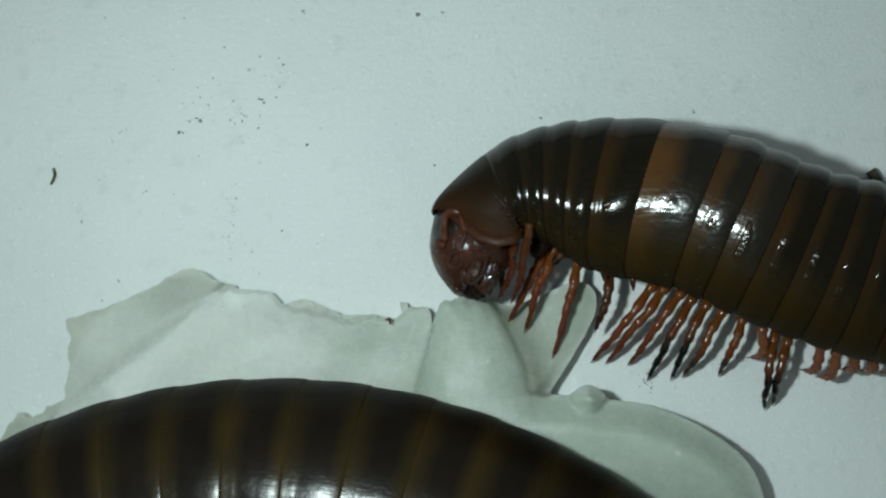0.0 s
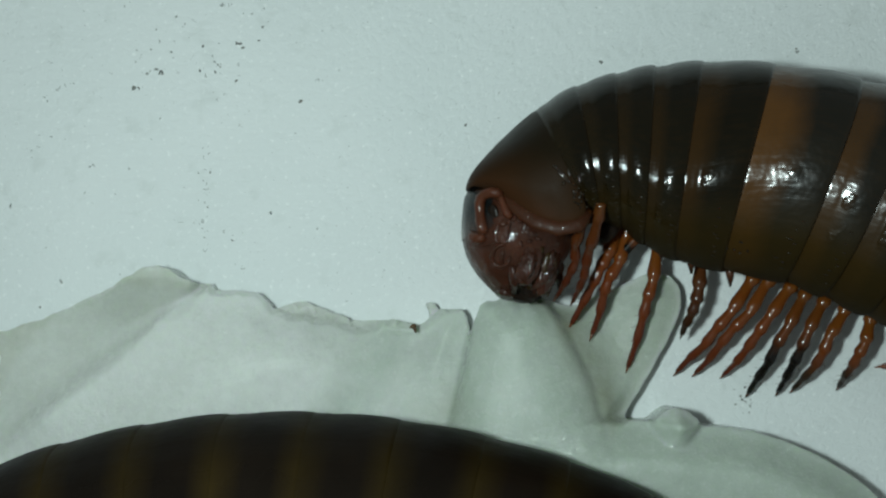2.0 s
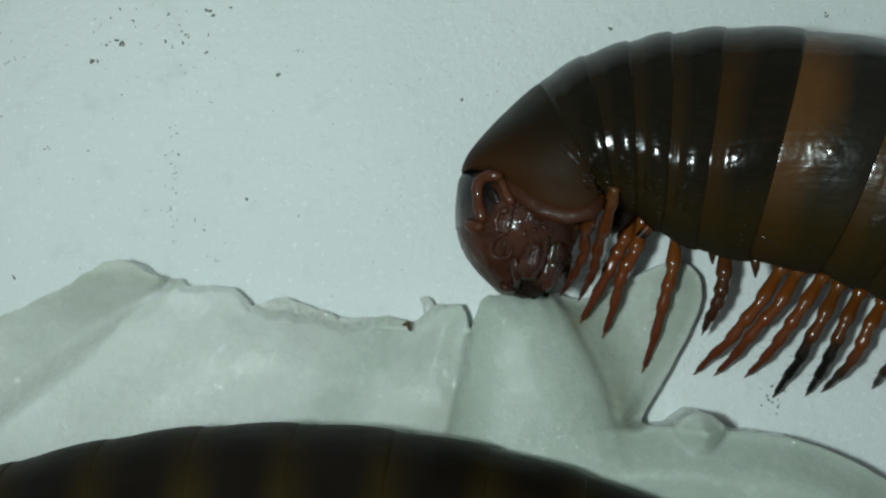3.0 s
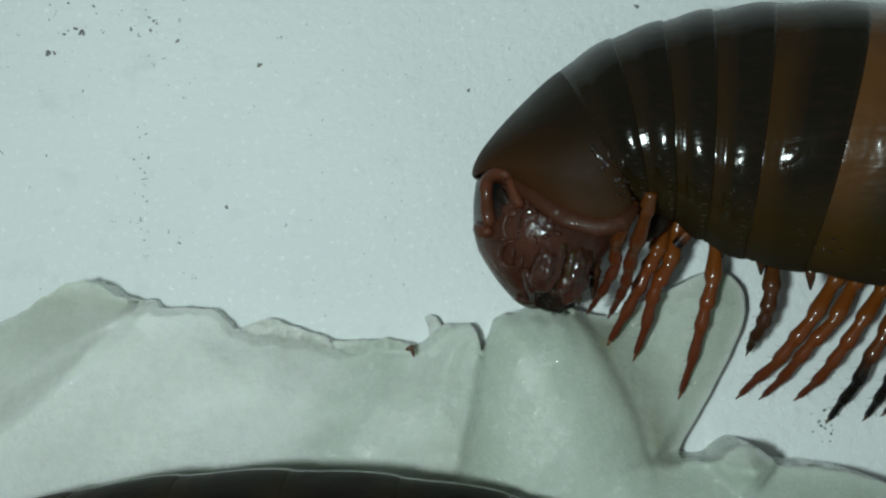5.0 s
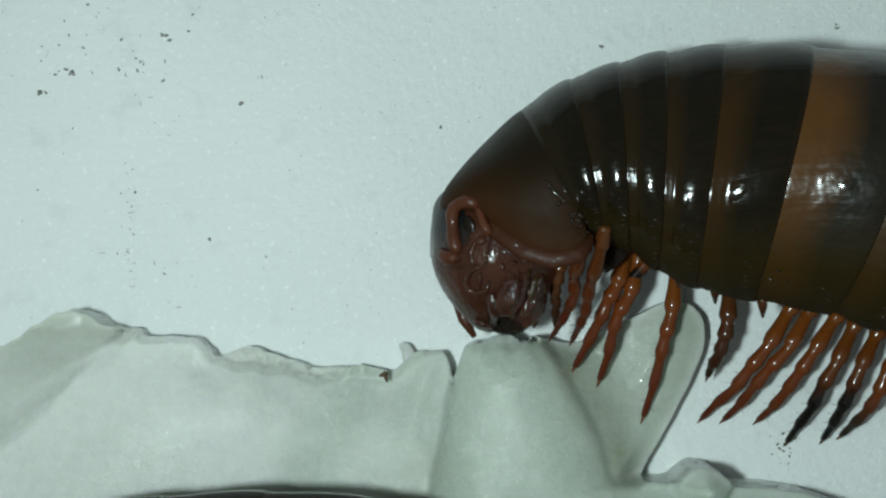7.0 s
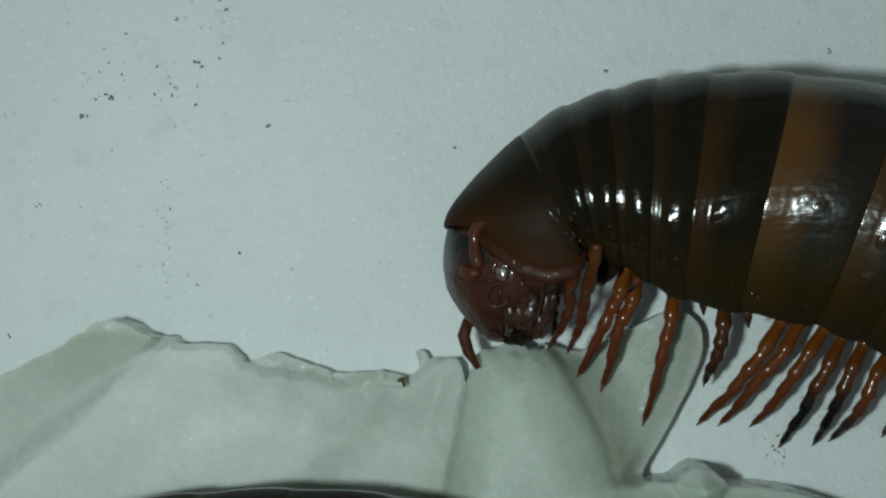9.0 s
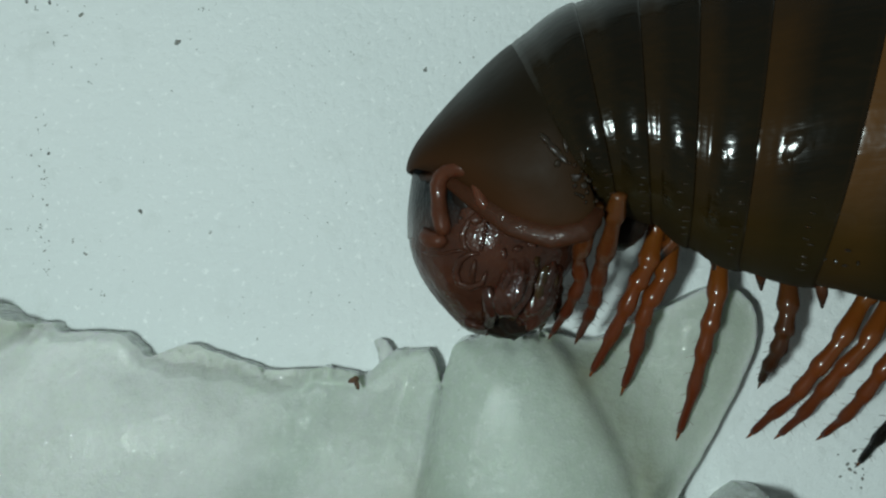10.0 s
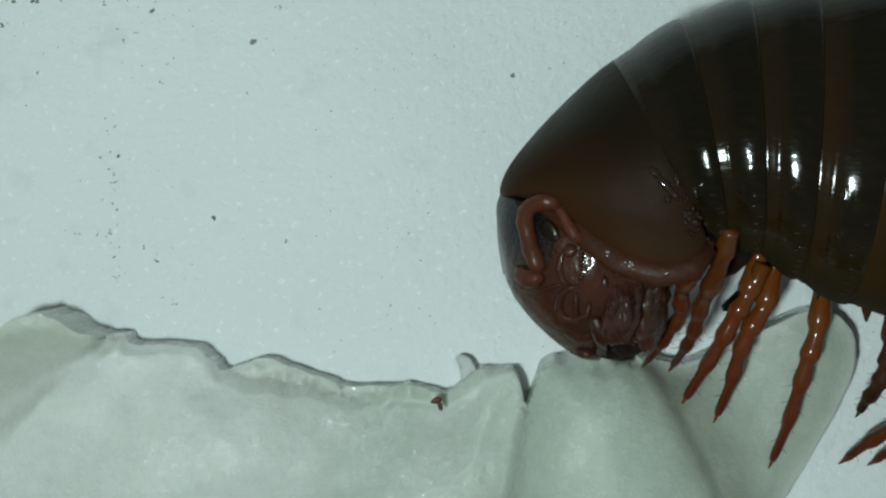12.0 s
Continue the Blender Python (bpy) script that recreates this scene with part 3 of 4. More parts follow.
    for f in flesh.data.polygons:
        if f.center.x < -0.005 and f.normal.z < 0.72:
            f.use_smooth = False
    bm = bmesh.new()
    chip = [(-3.8, -5.15), (-3.45, -5.05), (-3.1, -5.2), (-2.82, -5.7), (-2.72, -6.4), (-3.1, -6.7), (-3.75, -6.75), (-3.5, -6.3), (-3.55, -5.75)]
    rings = [[bm.verts.new(Vector((x, y, z + 0.25 * (x + 3.3) + 0.12 * math.sin(3 * y))) * MM) for x, y in chip] for z in (1.05, 0.75)]
    bm.faces.new(rings[0])
    bm.faces.new(rings[1][::-1])
    for k in range(len(chip)):
        q = (k + 1) % len(chip)
        bm.faces.new((rings[0][k], rings[1][k], rings[1][q], rings[0][q]))
    bmesh.ops.bevel(bm, geom=bm.edges[:], offset=0.05 * MM, segments=2, affect="EDGES")
    part("shred", bm, FLESH, fruit, "loose curled shred of pale flesh")
    return fruit


# ---- the feeding millipede ----
STATIONS = [  # x, y, plan half-width, half-height, z, angle of the back, bow of the seam towards the head
    (5.0, 4.1, 4.65, 5.2, 7.3, 116, 0.1), (5.95, 4.35, 4.3, 5.7, 7.3, 111, 0.2), (7.88, 4.95, 4.8, 6.1, 7.3, 99, 0.45), (10.0, 5.15, 5.35, 6.4, 7.3, 90.5, 0.7),
    (12.08, 4.83, 6.17, 6.7, 7.2, 84.8, 0.75), (14.9, 4.33, 6.88, 7.0, 7.2, 80.0, 1.2), (18.7, 3.7, 7.23, 7.25, 7.6, 73.8, 1.3), (23.1, 2.6, 7.22, 7.25, 8.52, 68.5, 0.8),
    (25.7, 1.55, 7.27, 7.27, 8.85, 66.5, 0.5), (28.4, 0.28, 7.3, 7.3, 8.95, 66.1, 0.4), (31.0, -0.8, 7.35, 7.3, 8.9, 67, 0.35), (33.5, -1.6, 7.45, 7.3, 8.7, 69, 0.3),
    (36.0, -2.2, 7.6, 7.3, 8.2, 72, 0.3)]


def more_stations(first, count, turn, pitch, taper):
    """Goes on behind the last station in a curve, to the tail."""
    out = list(first)
    x, y, r, h, _, ang, bow = out[-1]
    for k in range(count):
        ang += turn
        x += pitch * math.sin(radians(ang))
        y -= pitch * math.cos(radians(ang))
        f = 1.0 if k < count - taper else math.sqrt(max(0.03, 1 - ((k - count + taper + 1) / taper) ** 2))
        out.append((x, y, r * f, h * f, 0.3 + h * f, ang, bow * f))
    return out


TINTS = [0.0, 0.0, 0.02, 0.05, 0.08, 0.16, 0.62, 0.3, 0.2, 0.17, 0.15, 0.15, 0.15]


def build_millipede():
    beast = new("millipede", None)
    tagged(beast, "glossy dark brown millipede with orange legs, gnawing the fruit", "millipede")
    stations = more_stations(STATIONS, 24, 4.0, 2.75, 4)
    rings = []
    for i in range(1, len(stations) - 1):
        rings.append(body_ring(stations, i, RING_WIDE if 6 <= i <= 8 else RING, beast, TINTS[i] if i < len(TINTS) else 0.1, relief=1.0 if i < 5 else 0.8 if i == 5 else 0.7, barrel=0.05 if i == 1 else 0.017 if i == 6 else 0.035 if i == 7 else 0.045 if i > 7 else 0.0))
    # collar behind the head
    bm = bmesh.new()
    sections = [((-0.62, 2.65), (0.3, 2.5), 2.6), ((-0.3, 3.65), (1.45, 2.3), 3.9), ((0.6, 4.75), (2.6, 1.35), 4.7), ((1.65, 5.85), (4.0, 0.2), 5.3), ((2.9, 7.0), (5.5, -0.35), 5.6), ((3.9, 7.85), (6.8, -0.2), 5.75), ((4.62, 8.26), (7.45, 0.6), 5.72)]
    loops = []
    for (tx, ty), (bx, by), hz in sections:
        loop = []
        for k in range(-16, 17):
            u = abs(k) / 16
            g = 1 - (1 - u) ** 1.0
            off = hz * math.sin(min(1.0, u * 1.25) * math.pi / 2) * (1 - 0.10 * u * u)
            loop.append(bm.verts.new(Vector((tx + (bx - tx) * g**1.6, ty + (by - ty) * g**1.6, 7.3 + math.copysign(off, k))) * MM))
        loops.append(loop)
    for a, b in zip(loops, loops[1:]):
        for k in range(32):
            bm.faces.new((a[k], a[k + 1], b[k + 1], b[k]))
    rim_pts = [lp[-1].co + Vector((0.0, -0.16, -0.1)) * MM for lp in loops]
    collar = part("collar", bm, COLLUM, beast, "smooth chestnut-brown neck shield")
    thick = collar.modifiers.new("thick", "SOLIDIFY")
    thick.thickness, thick.offset = 0.0003, -1
    sub = collar.modifiers.new("smooth", "SUBSURF")
    sub.levels = sub.render_levels = 2
    bm = bmesh.new()
    tube(bm, rim_pts, [k * MM for k in (0.18, 0.36, 0.48, 0.5, 0.5, 0.44, 0.24)], 14)
    for k, v in enumerate(bm.verts):
        v.co.z += 0.65 * (rim_pts[k // 14].z - v.co.z)
    part("rim", bm, RIM, collar, "red-brown rolled rim")

    # wet wrinkles where the collar's rear corner meets the first rings
    rng = random.Random(8)
    skin = [BVHTree.FromPolygons([v.co for v in ob.data.vertices], [f.vertices[:] for f in ob.data.polygons]) for ob in rings[:3] + [collar]]
    spots = [(5.45, 3.3, 0.34, 42, 0.1), (5.8, 2.85, 0.42, 40, 0.12), (6.1, 2.5, 0.2, 36, 0.1), (6.2, 3.05, 0.3, 10, 0.08), (5.85, 2.35, 0.12, 60, 0.12), (6.85, 2.6, 0.26, 8, 0.07), (6.5, 1.75, 0.2, 30, 0.09), (6.85, 1.45, 0.15, 60, 0.1)] + [(6.35 + 0.2 * (k % 5) + rng.uniform(-0.1, 0.2), 2.2 - 0.33 * (k // 5) - 0.1 * (k % 5) + rng.uniform(-0.15, 0.15), rng.uniform(0.06, 0.14), rng.uniform(40, 110), rng.uniform(0.05, 0.1)) for k in range(20)]
    for x, y, size, turn, wide in spots:
        hits = [h.z for h in (tree.ray_cast(Vector((x, y, 40)) * MM, Vector((0, 0, -1)))[0] for tree in skin) if h]
        bm = bmesh.new()
        blob(bm, Vector((x * MM, y * MM, max(hits) - 0.07 * MM)), Vector((1.5 * wide, 1.15 * size, 0.14)) * MM, (0, 0, turn), 0.2, 2)
        part("fold", bm, FOLD, collar)

    # short wet wrinkles below the shine, along the rear edge of the front rings
    for i, ring in enumerate(rings[:7]):
        tree = BVHTree.FromPolygons([v.co for v in ring.data.vertices], [f.vertices[:] for f in ring.data.polygons])
        keys = [(k, *st) for k, st in enumerate(stations)]
        bm = bmesh.new()
        for k in range(8):
            x, y, r, h, z, ang, bow = spline(keys, i + 1 + rng.uniform(0.72, 0.9))
            a = radians(106 + 5.5 * k + rng.uniform(-2, 2))
            d = Vector((math.cos(radians(ang)), math.sin(radians(ang)), 0))
            ahead = Vector((-d.y, d.x, 0))
            p = Vector((x, y, 0)) + bow * math.sin(a) ** 0.7 * ahead + d * (r * belly(math.cos(a)) - 0.17 * r * math.sin(a) ** 2)
            hit = tree.ray_cast(Vector((p.x, p.y, 40)) * MM, Vector((0, 0, -1)))[0]
            if hit:
                blob(bm, hit, Vector((rng.uniform(0.1, 0.2), 0.045, 0.06)) * MM, (0, 0, ang - 90), 0.2, 2, 10, 8)
        tagged(part("wrinkles", bm, FOLD, ring), kind="stuff")
    for x, y in ((16.3, -1.9), (16.7, -2.0), (17.0, -1.6), (17.1, -2.2), (17.5, -2.1)):
        hits = [h.z for h in (BVHTree.FromPolygons([v.co for v in ob.data.vertices], [f.vertices[:] for f in ob.data.polygons]).ray_cast(Vector((x, y, 40)) * MM, Vector((0, 0, -1)))[0] for ob in rings[3:7]) if h]
        if hits:
            bm = bmesh.new()
            blob(bm, Vector((x * MM, y * MM, max(hits))), Vector((0.14, 0.07, 0.1)) * MM, (0, 0, 200 * x), 0.2, 2)
            part("wrinkle", bm, FOLD, beast)

    # head, its origin at the neck
    neck = Vector((2.4, 1.5, 7.3))
    head = new("head", None)
    head.parent = beast
    head.location = (neck - Vector((-0.88, 0.35, 0))) * MM

    def at(x, y, z):
        return (Vector((x, y, z)) - neck) * MM

    def girth(cx, cy):
        """Broad in front under the collar, narrow towards the mouth."""
        return 1 + 0.5 * cy * cy if cx < 0 < cy else 1 - (0.56 if cx < 0 else 0.28) * min(0.0, cy) ** 2

    def capsule(c, grow=1.0):
        low = max(0.0, -c.y)
        x = 2.0 + grow * 3.8 * c.x * girth(c.x, c.y) - 0.9 * low**1.5
        y = grow * (4.35 if c.y < 0 else 4.2) * c.y
        z = 7.3 + grow * 4.2 * c.z * (1 - 0.18 * low**2)
        w = 0.12 * noise.noise(Vector((x, y, z)) * 0.7)
        return at(x + w, y, z + w)

    bm = bmesh.new()
    bmesh.ops.create_uvsphere(bm, u_segments=40, v_segments=30, radius=1.0)
    for v in bm.verts:
        v.co = capsule(v.co.copy())
    link_mesh("skull", bm, HEAD, head, "smooth red-brown head capsule")
    bm = bmesh.new()
    bmesh.ops.create_uvsphere(bm, u_segments=96, v_segments=72, radius=1.0)
    off = [v for v in bm.verts if not (-0.12 < v.co.y < 0.95 and v.co.x < -0.36 + 0.3 * max(0.0, v.co.y - 0.4) + 1.2 * min(0.0, v.co.y - 0.1) and v.co.z > -0.2)]
    bmesh.ops.delete(bm, geom=off, context="VERTS")
    for v in bm.verts:
        v.co = capsule(v.co.copy(), 1.012)
    part("eye", bm, EYE, head, "black field of tiny eyelets")
    def on_face(x, y, lift=0.0):
        """A point over the head capsule."""
        c = y / (4.35 if y < 0 else 4.2)
        low = max(0.0, -c)
        e = x - 2 + 0.9 * low**1.5
        e = e / (3.8 * girth(e, c))
        return at(x, y, 7.3 + 4.2 * (1 - 0.18 * low**2) * math.sqrt(max(0.0, 1 - c * c - e * e)) + lift)

    # near antenna: shaft from under the collar, clubbed end, and the short inner limb
    bm = bmesh.new()
    tube(bm, [on_face(1.0, 2.3, 0.6), on_face(0.7, 2.44, 0.85), on_face(0.3, 2.5, 0.95), on_face(-0.08, 2.42, 0.9), on_face(-0.36, 2.2, 0.75), on_face(-0.46, 1.85, 0.55), on_face(-0.45, 1.33, 0.28), on_face(-0.4, 0.7, 0.24), on_face(-0.26, 0.08, 0.26), on_face(-0.2, -0.2, 0.22)],
         [k * MM for k in (0.3, 0.34, 0.36, 0.33, 0.36, 0.37, 0.33, 0.38, 0.36, 0.2)], 14)
    part("antenna", bm, ANT, head, "bent orange-brown antenna")
    bm = bmesh.new()
    tube(bm, [on_face(-0.15, -0.3, 0.1), on_face(-0.42, -0.42, 0.2), on_face(-0.72, -0.42, 0.22), on_face(-0.97, -0.22, 0.18), on_face(-1.05, 0.05, 0.1)], [k * MM for k in (0.22, 0.36, 0.4, 0.36, 0.18)], 14)
    part("antenna_club", bm, ANT, head, "rounded end of the antenna")
    bm = bmesh.new()
    tube(bm, [on_face(0.9, 2.3, 0.65), on_face(0.98, 2.05, 0.5), on_face(1.1, 1.72, 0.4), on_face(1.24, 1.36, 0.3), on_face(1.38, 1.05, 0.2), on_face(1.5, 0.85, 0.12), on_face(1.55, 0.72, 0.02)], [k * MM for k in (0.2, 0.24, 0.22, 0.26, 0.29, 0.26, 0.1)], 12)
    part("antenna_limb", bm, ANT, head, "short inner limb of the antenna")
    bm = bmesh.new()
    blob(bm, on_face(0.45, 1.1, -0.08), Vector((0.4, 0.72, 0.13)) * MM, (8, -30, 4), 0.06, 2)
    part("eye_pit", bm, EYE_DARK, head, "dark wet pit beside the antenna")
    bm = bmesh.new()
    tube(bm, [at(-0.4, -2.2, 4.6), at(-0.7, -3.2, 4.4), at(-0.4, -4.2, 4.4), at(0.2, -5.2, 4.6)], [0.36 * MM, 0.4 * MM, 0.36 * MM, 0.16 * MM], 10)
    feeler = part("antenna", bm, ANT, head, "far antenna feeling the fruit")
    # cheek, jaw, palp, mouth plate
    bm = bmesh.new()
    blob(bm, at(2.55, 0.0, 10.3), Vector((1.05, 1.05, 1.25)) * MM, (0, 0, -25), 0.1, 1.5, 40, 30)
    part("cheek", bm, JAW, head, "shiny dark cheek plate")
    bm = bmesh.new()
    blob(bm, at(2.6, -1.9, 10.1), Vector((0.95, 1.7, 1.25)) * MM, (0, 0, -10), 0.2, 2.2, 48, 36)
    part("mandible", bm, JAW, head, "wrinkled dark mandible")
    bm = bmesh.new()
    blob(bm, at(3.7, -2.2, 9.0), Vector((0.95, 1.9, 1.3)) * MM, (0, 0, -14), 0.18, 2.0, 40, 30)
    part("mouth_plate", bm, JAW, head, "dark mouth plate beneath the jaw")
    bm = bmesh.new()
    tube(bm, [on_face(x, y, 0.04) for x, y in ((1.2, -0.95), (0.8, -0.98), (0.45, -1.21), (0.25, -1.7), (0.38, -2.15), (0.85, -2.34), (1.34, -2.15), (1.5, -1.7))], [k * MM for k in (0.08, 0.13, 0.15, 0.16, 0.17, 0.17, 0.14, 0.06)], 10)
    tube(bm, [on_face(x, y, 0.0) for x, y in ((1.05, -1.2), (0.98, -1.55), (0.92, -1.9), (1.0, -2.15))], [k * MM for k in (0.06, 0.13, 0.14, 0.06)], 8)
    part("palp", bm, HEAD, head, "curled palp on the cheek")
    bm = bmesh.new()
    for k in range(9):
        blob(bm, on_face(1.56 - 0.034 * k, 0.56 - 0.165 * k, 0.05), Vector((0.1 + 0.03 * (k % 3 == 1), 0.1, 0.1)) * MM, (0, 0, 0), 0.1, 2, 10, 8)
    part("cheek_seam", bm, JAW, head, "row of wet beads down the cheek")
    bm = bmesh.new()
    tube(bm, [on_face(x, y, 0.0) for x, y in ((1.0, 0.62), (0.74, 0.32), (0.54, -0.18), (0.61, -0.66), (0.87, -0.92))], [k * MM for k in (0.06, 0.13, 0.16, 0.13, 0.06)], 8)
    tube(bm, [on_face(x, y, -0.02) for x, y in ((-1.2, -0.85), (-0.8, -0.98), (-0.3, -0.95), (0.2, -0.85), (0.6, -0.8))], [k * MM for k in (0.04, 0.08, 0.09, 0.09, 0.05)], 8)
    part("cheek_fold", bm, HEAD, head)
    bm = bmesh.new()
    blob(bm, on_face(1.1, 0.45, -0.02), Vector((0.3, 0.26, 0.16)) * MM, (0, 0, 20), 0.1, 2)
    part("cheek_bulb", bm, HEAD, head)
    bm = bmesh.new()
    tube(bm, [at(1.5, -2.3, 10.7), at(1.65, -3.1, 10.2), at(1.6, -3.9, 9.4)], [0.3 * MM, 0.42 * MM, 0.3 * MM], 10, flat=0.6)
    part("lip_plate", bm, JAW, head)
    bm = bmesh.new()
    for x, y in ((2.1, -3.7), (2.9, -3.9), (3.7, -3.6)):
        tube(bm, [at(x, y + 0.8, 8.6), at(x - 0.05, y, 8.2), at(x - 0.1, y - 0.45, 7.8)], [0.45 * MM, 0.34 * MM, 0.12 * MM], 9)
    part("teeth", bm, EYE, head, "black chewing teeth")
    bm = bmesh.new()
    blob(bm, at(2.3, -3.7, 7.4), Vector((1.2, 0.85, 1.6)) * MM, (0, 0, -15), 0.25, 3, 24, 18)
    part("mouth", bm, EYE_DARK, head, "dark wet mouth on the fruit")
    for k, (x, y, w, h) in enumerate(((1.85, 0.75, 0.16, 0.24), (2.2, 0.55, 0.2, 0.14), (2.75, -0.75, 0.2, 0.12), (3.3, -0.6, 0.22, 0.12), (2.2, -0.95, 0.12, 0.22))):
        top = 7.3 + 4.2 * math.sqrt(1 - ((x - 2) / 3.8) ** 2 - (y / 4.4) ** 2)
        if x > 2:
            top = max(top, 10.2 + 1.5 * math.sqrt(max(0.0, 1 - ((x - 2.7) / 1.35) ** 2 - ((y - 0.1) / 1.25) ** 2)))
        bm = bmesh.new()
        blob(bm, at(x, y, top + 0.02), Vector((w, h, 0.1)) * MM, (0, 0, 17 * k % 50 - 20), 0.35, 2.5)
        part("cheek_bead", bm, JAW, head)
    bm = bmesh.new()
    blob(bm, at(1.0, -3.9, 7.3), Vector((0.85, 0.45, 1.9)) * MM, (0, 0, -25), 0.1, 2)
    part("upper_lip", bm, JAW, head)
    for path, w in (([(3.5, -1.0, 10.7), (3.04, -2.46, 10.3), (2.58, -3.85, 8.7)], 0.3), ([(3.95, -1.4, 10.2), (3.58, -2.86, 9.8), (3.3, -4.1, 8.4)], 0.27), ([(4.35, -1.8, 9.8), (4.08, -3.0, 9.3), (3.84, -4.2, 8.2)], 0.24)):
        bm = bmesh.new()
        keys = [(k / 2, *p) for k, p in enumerate(path)]
        tube(bm, [at(*spline(keys, k / 8)) for k in range(9)], [w * q * MM for q in (0.8, 1.0, 0.85, 1.1, 0.95, 1.15, 0.9, 0.7, 0.25)], 10)
        part("mouth_palp", bm, PALP, head, "olive-brown jointed palp beside the jaw")

    # legs about the mouth and the neck: points from hip to foot, thickness, material
    mouth_legs = [
        ([(7.33, 0.66, 11.9), (6.97, -0.62, 10.4), (6.75, -1.78, 8.7), (6.58, -2.79, 8.0), (6.17, -3.79, 7.2), (5.44, -4.74, 6.2)], 0.42, LEG_RED),
        ([(8.28, 1.11, 11.9), (7.96, -0.73, 10.4), (7.61, -2.05, 8.4), (7.31, -3.16, 7.4), (6.98, -3.97, 6.7), (6.61, -5.03, 5.6)], 0.44, LEG_RED),
        ([(6.02, -0.52, 9.0), (5.83, -1.75, 8.3), (5.73, -2.85, 7.5), (5.78, -4.23, 6.2)], 0.42, LEG_BROWN),
        ([(5.51, -0.42, 8.8), (5.31, -1.18, 8.3), (5.39, -1.98, 7.6)], 0.42, LEG_BROWN),
    ]
    neck_legs = [
        ([(9.93, 0.69, 4.8), (9.26, -1.7, 5.15), (8.66, -3.14, 5.1), (7.72, -4.87, 4.5), (6.52, -7.0, 3.5)], 0.55, LEG),
        ([(10.84, 0.28, 4.6), (10.0, -2.2, 4.95), (9.26, -3.91, 4.9), (8.7, -5.42, 4.3), (7.95, -7.83, 3.3)], 0.54, LEG),
        ([(12.96, -0.65, 3.8), (12.17, -4.03, 4.19), (11.48, -6.55, 3.76), (10.48, -10.15, 2.5)], 0.52, LEG),
        ([(15.56, -2.0, 4.3), (15.25, -4.61, 4.69), (14.91, -6.38, 4.26), (14.32, -7.8, 3.0)], 0.55, LEG_BROWN),
    ]

    def leg_path(hip, foot, bends):
        """From hip to foot over joints given as share of the way, sideways bend and height."""
        (hx, hy, hz), (fx, fy, fz) = hip, foot
        wx, wy = fx - hx, fy - hy
        far = math.hypot(wx, wy)
        return [hip] + [(hx + wx * u - wy / far * b, hy + wy * u + wx / far * b, z) for u, b, z in bends] + [foot]

    # striding legs: hip and foot in plan, bend; and curled legs drawn up under the body: hip and foot in plan
    strides = [
        (20.02, -3.16, 14.13, -10.49, 0.03, LEG), (21.17, -3.36, 15.46, -10.59, 0.0, LEG), (22.58, -3.89, 17.45, -10.74, -0.1, LEG),
        (23.47, -4.29, 19.17, -12.08, -0.22, LEG_DARK), (24.7, -4.92, 21.28, -12.03, -0.32, LEG_DARK), (25.94, -5.44, 22.36, -11.83, 0.08, LEG_TIP),
        (27.57, -6.36, 25.61, -11.68, 0.02, LEG_TIP), (30.26, -7.78, 29.6, -14.68, -0.31, LEG_DARK), (31.5, -8.19, 30.35, -14.28, -0.32, LEG_DARK)]
    curled = [(28.99, -7.3, 28.2, -10.2), (34.08, -8.93, 32.8, -11.3), (35.31, -9.34, 34.25, -11.9), (36.63, -9.72, 36.3, -11.2), (38.25, -9.93, 38.0, -11.3), (40.43, -10.14, 40.0, -11.5)]
    for path, w, m in mouth_legs:
        walking_leg(beast, path, w, m)
    rows = neck_legs + [(leg_path((hx, hy, 3.2), (fx, fy, 0.75), [(0.41, b, 3.59), (0.72, 0.9 * b, 2.76)]), 0.51, m) for hx, hy, fx, fy, b, m in strides]
    rows += [(leg_path((hx, hy, 4.6), (fx, fy, 2.6), [(0.62, 0.65, 3.7), (0.88, 0.66, 3.0)]), 0.55, LEG_PINK) for hx, hy, fx, fy in curled]
    bm = bmesh.new()
    blob(bm, Vector((9.15, 0.0, 6.6)) * MM, Vector((0.72, 1.35, 1.4)) * MM, (0, 0, -32), 0.15, 2)
    part("belly_plate", bm, EYE_DARK, beast, "dark plate at the leg bases")
    for x, y in ((12.6, -1.3), (14.6, -2.3), (17.2, -3.2)):
        bm = bmesh.new()
        tube(bm, [Vector((x, y + 0.5, 6.6)) * MM, Vector((x + 0.1, y - 0.3, 6.4)) * MM, Vector((x + 0.15, y - 0.9, 6.0)) * MM], [0.35 * MM, 0.25 * MM, 0.06 * MM], 7)
        part("leg_base", bm, LEG_BROWN, beast)
    bm = bmesh.new()
    tube(bm, [Vector(p) * MM for p in ((9.6, -1.3, 5.6), (9.2, -2.3, 5.2), (8.5, -3.0, 5.0), (7.9, -3.2, 5.0))], [0.4 * MM, 0.36 * MM, 0.4 * MM, 0.14 * MM], 9)
    far_leg = part("leg", bm, LEG_DARK, beast, "far leg with a black foot")
    legs = [walking_leg(beast, path, w, m) for path, w, m in rows]
    return beast, head, legs, feeler, far_leg


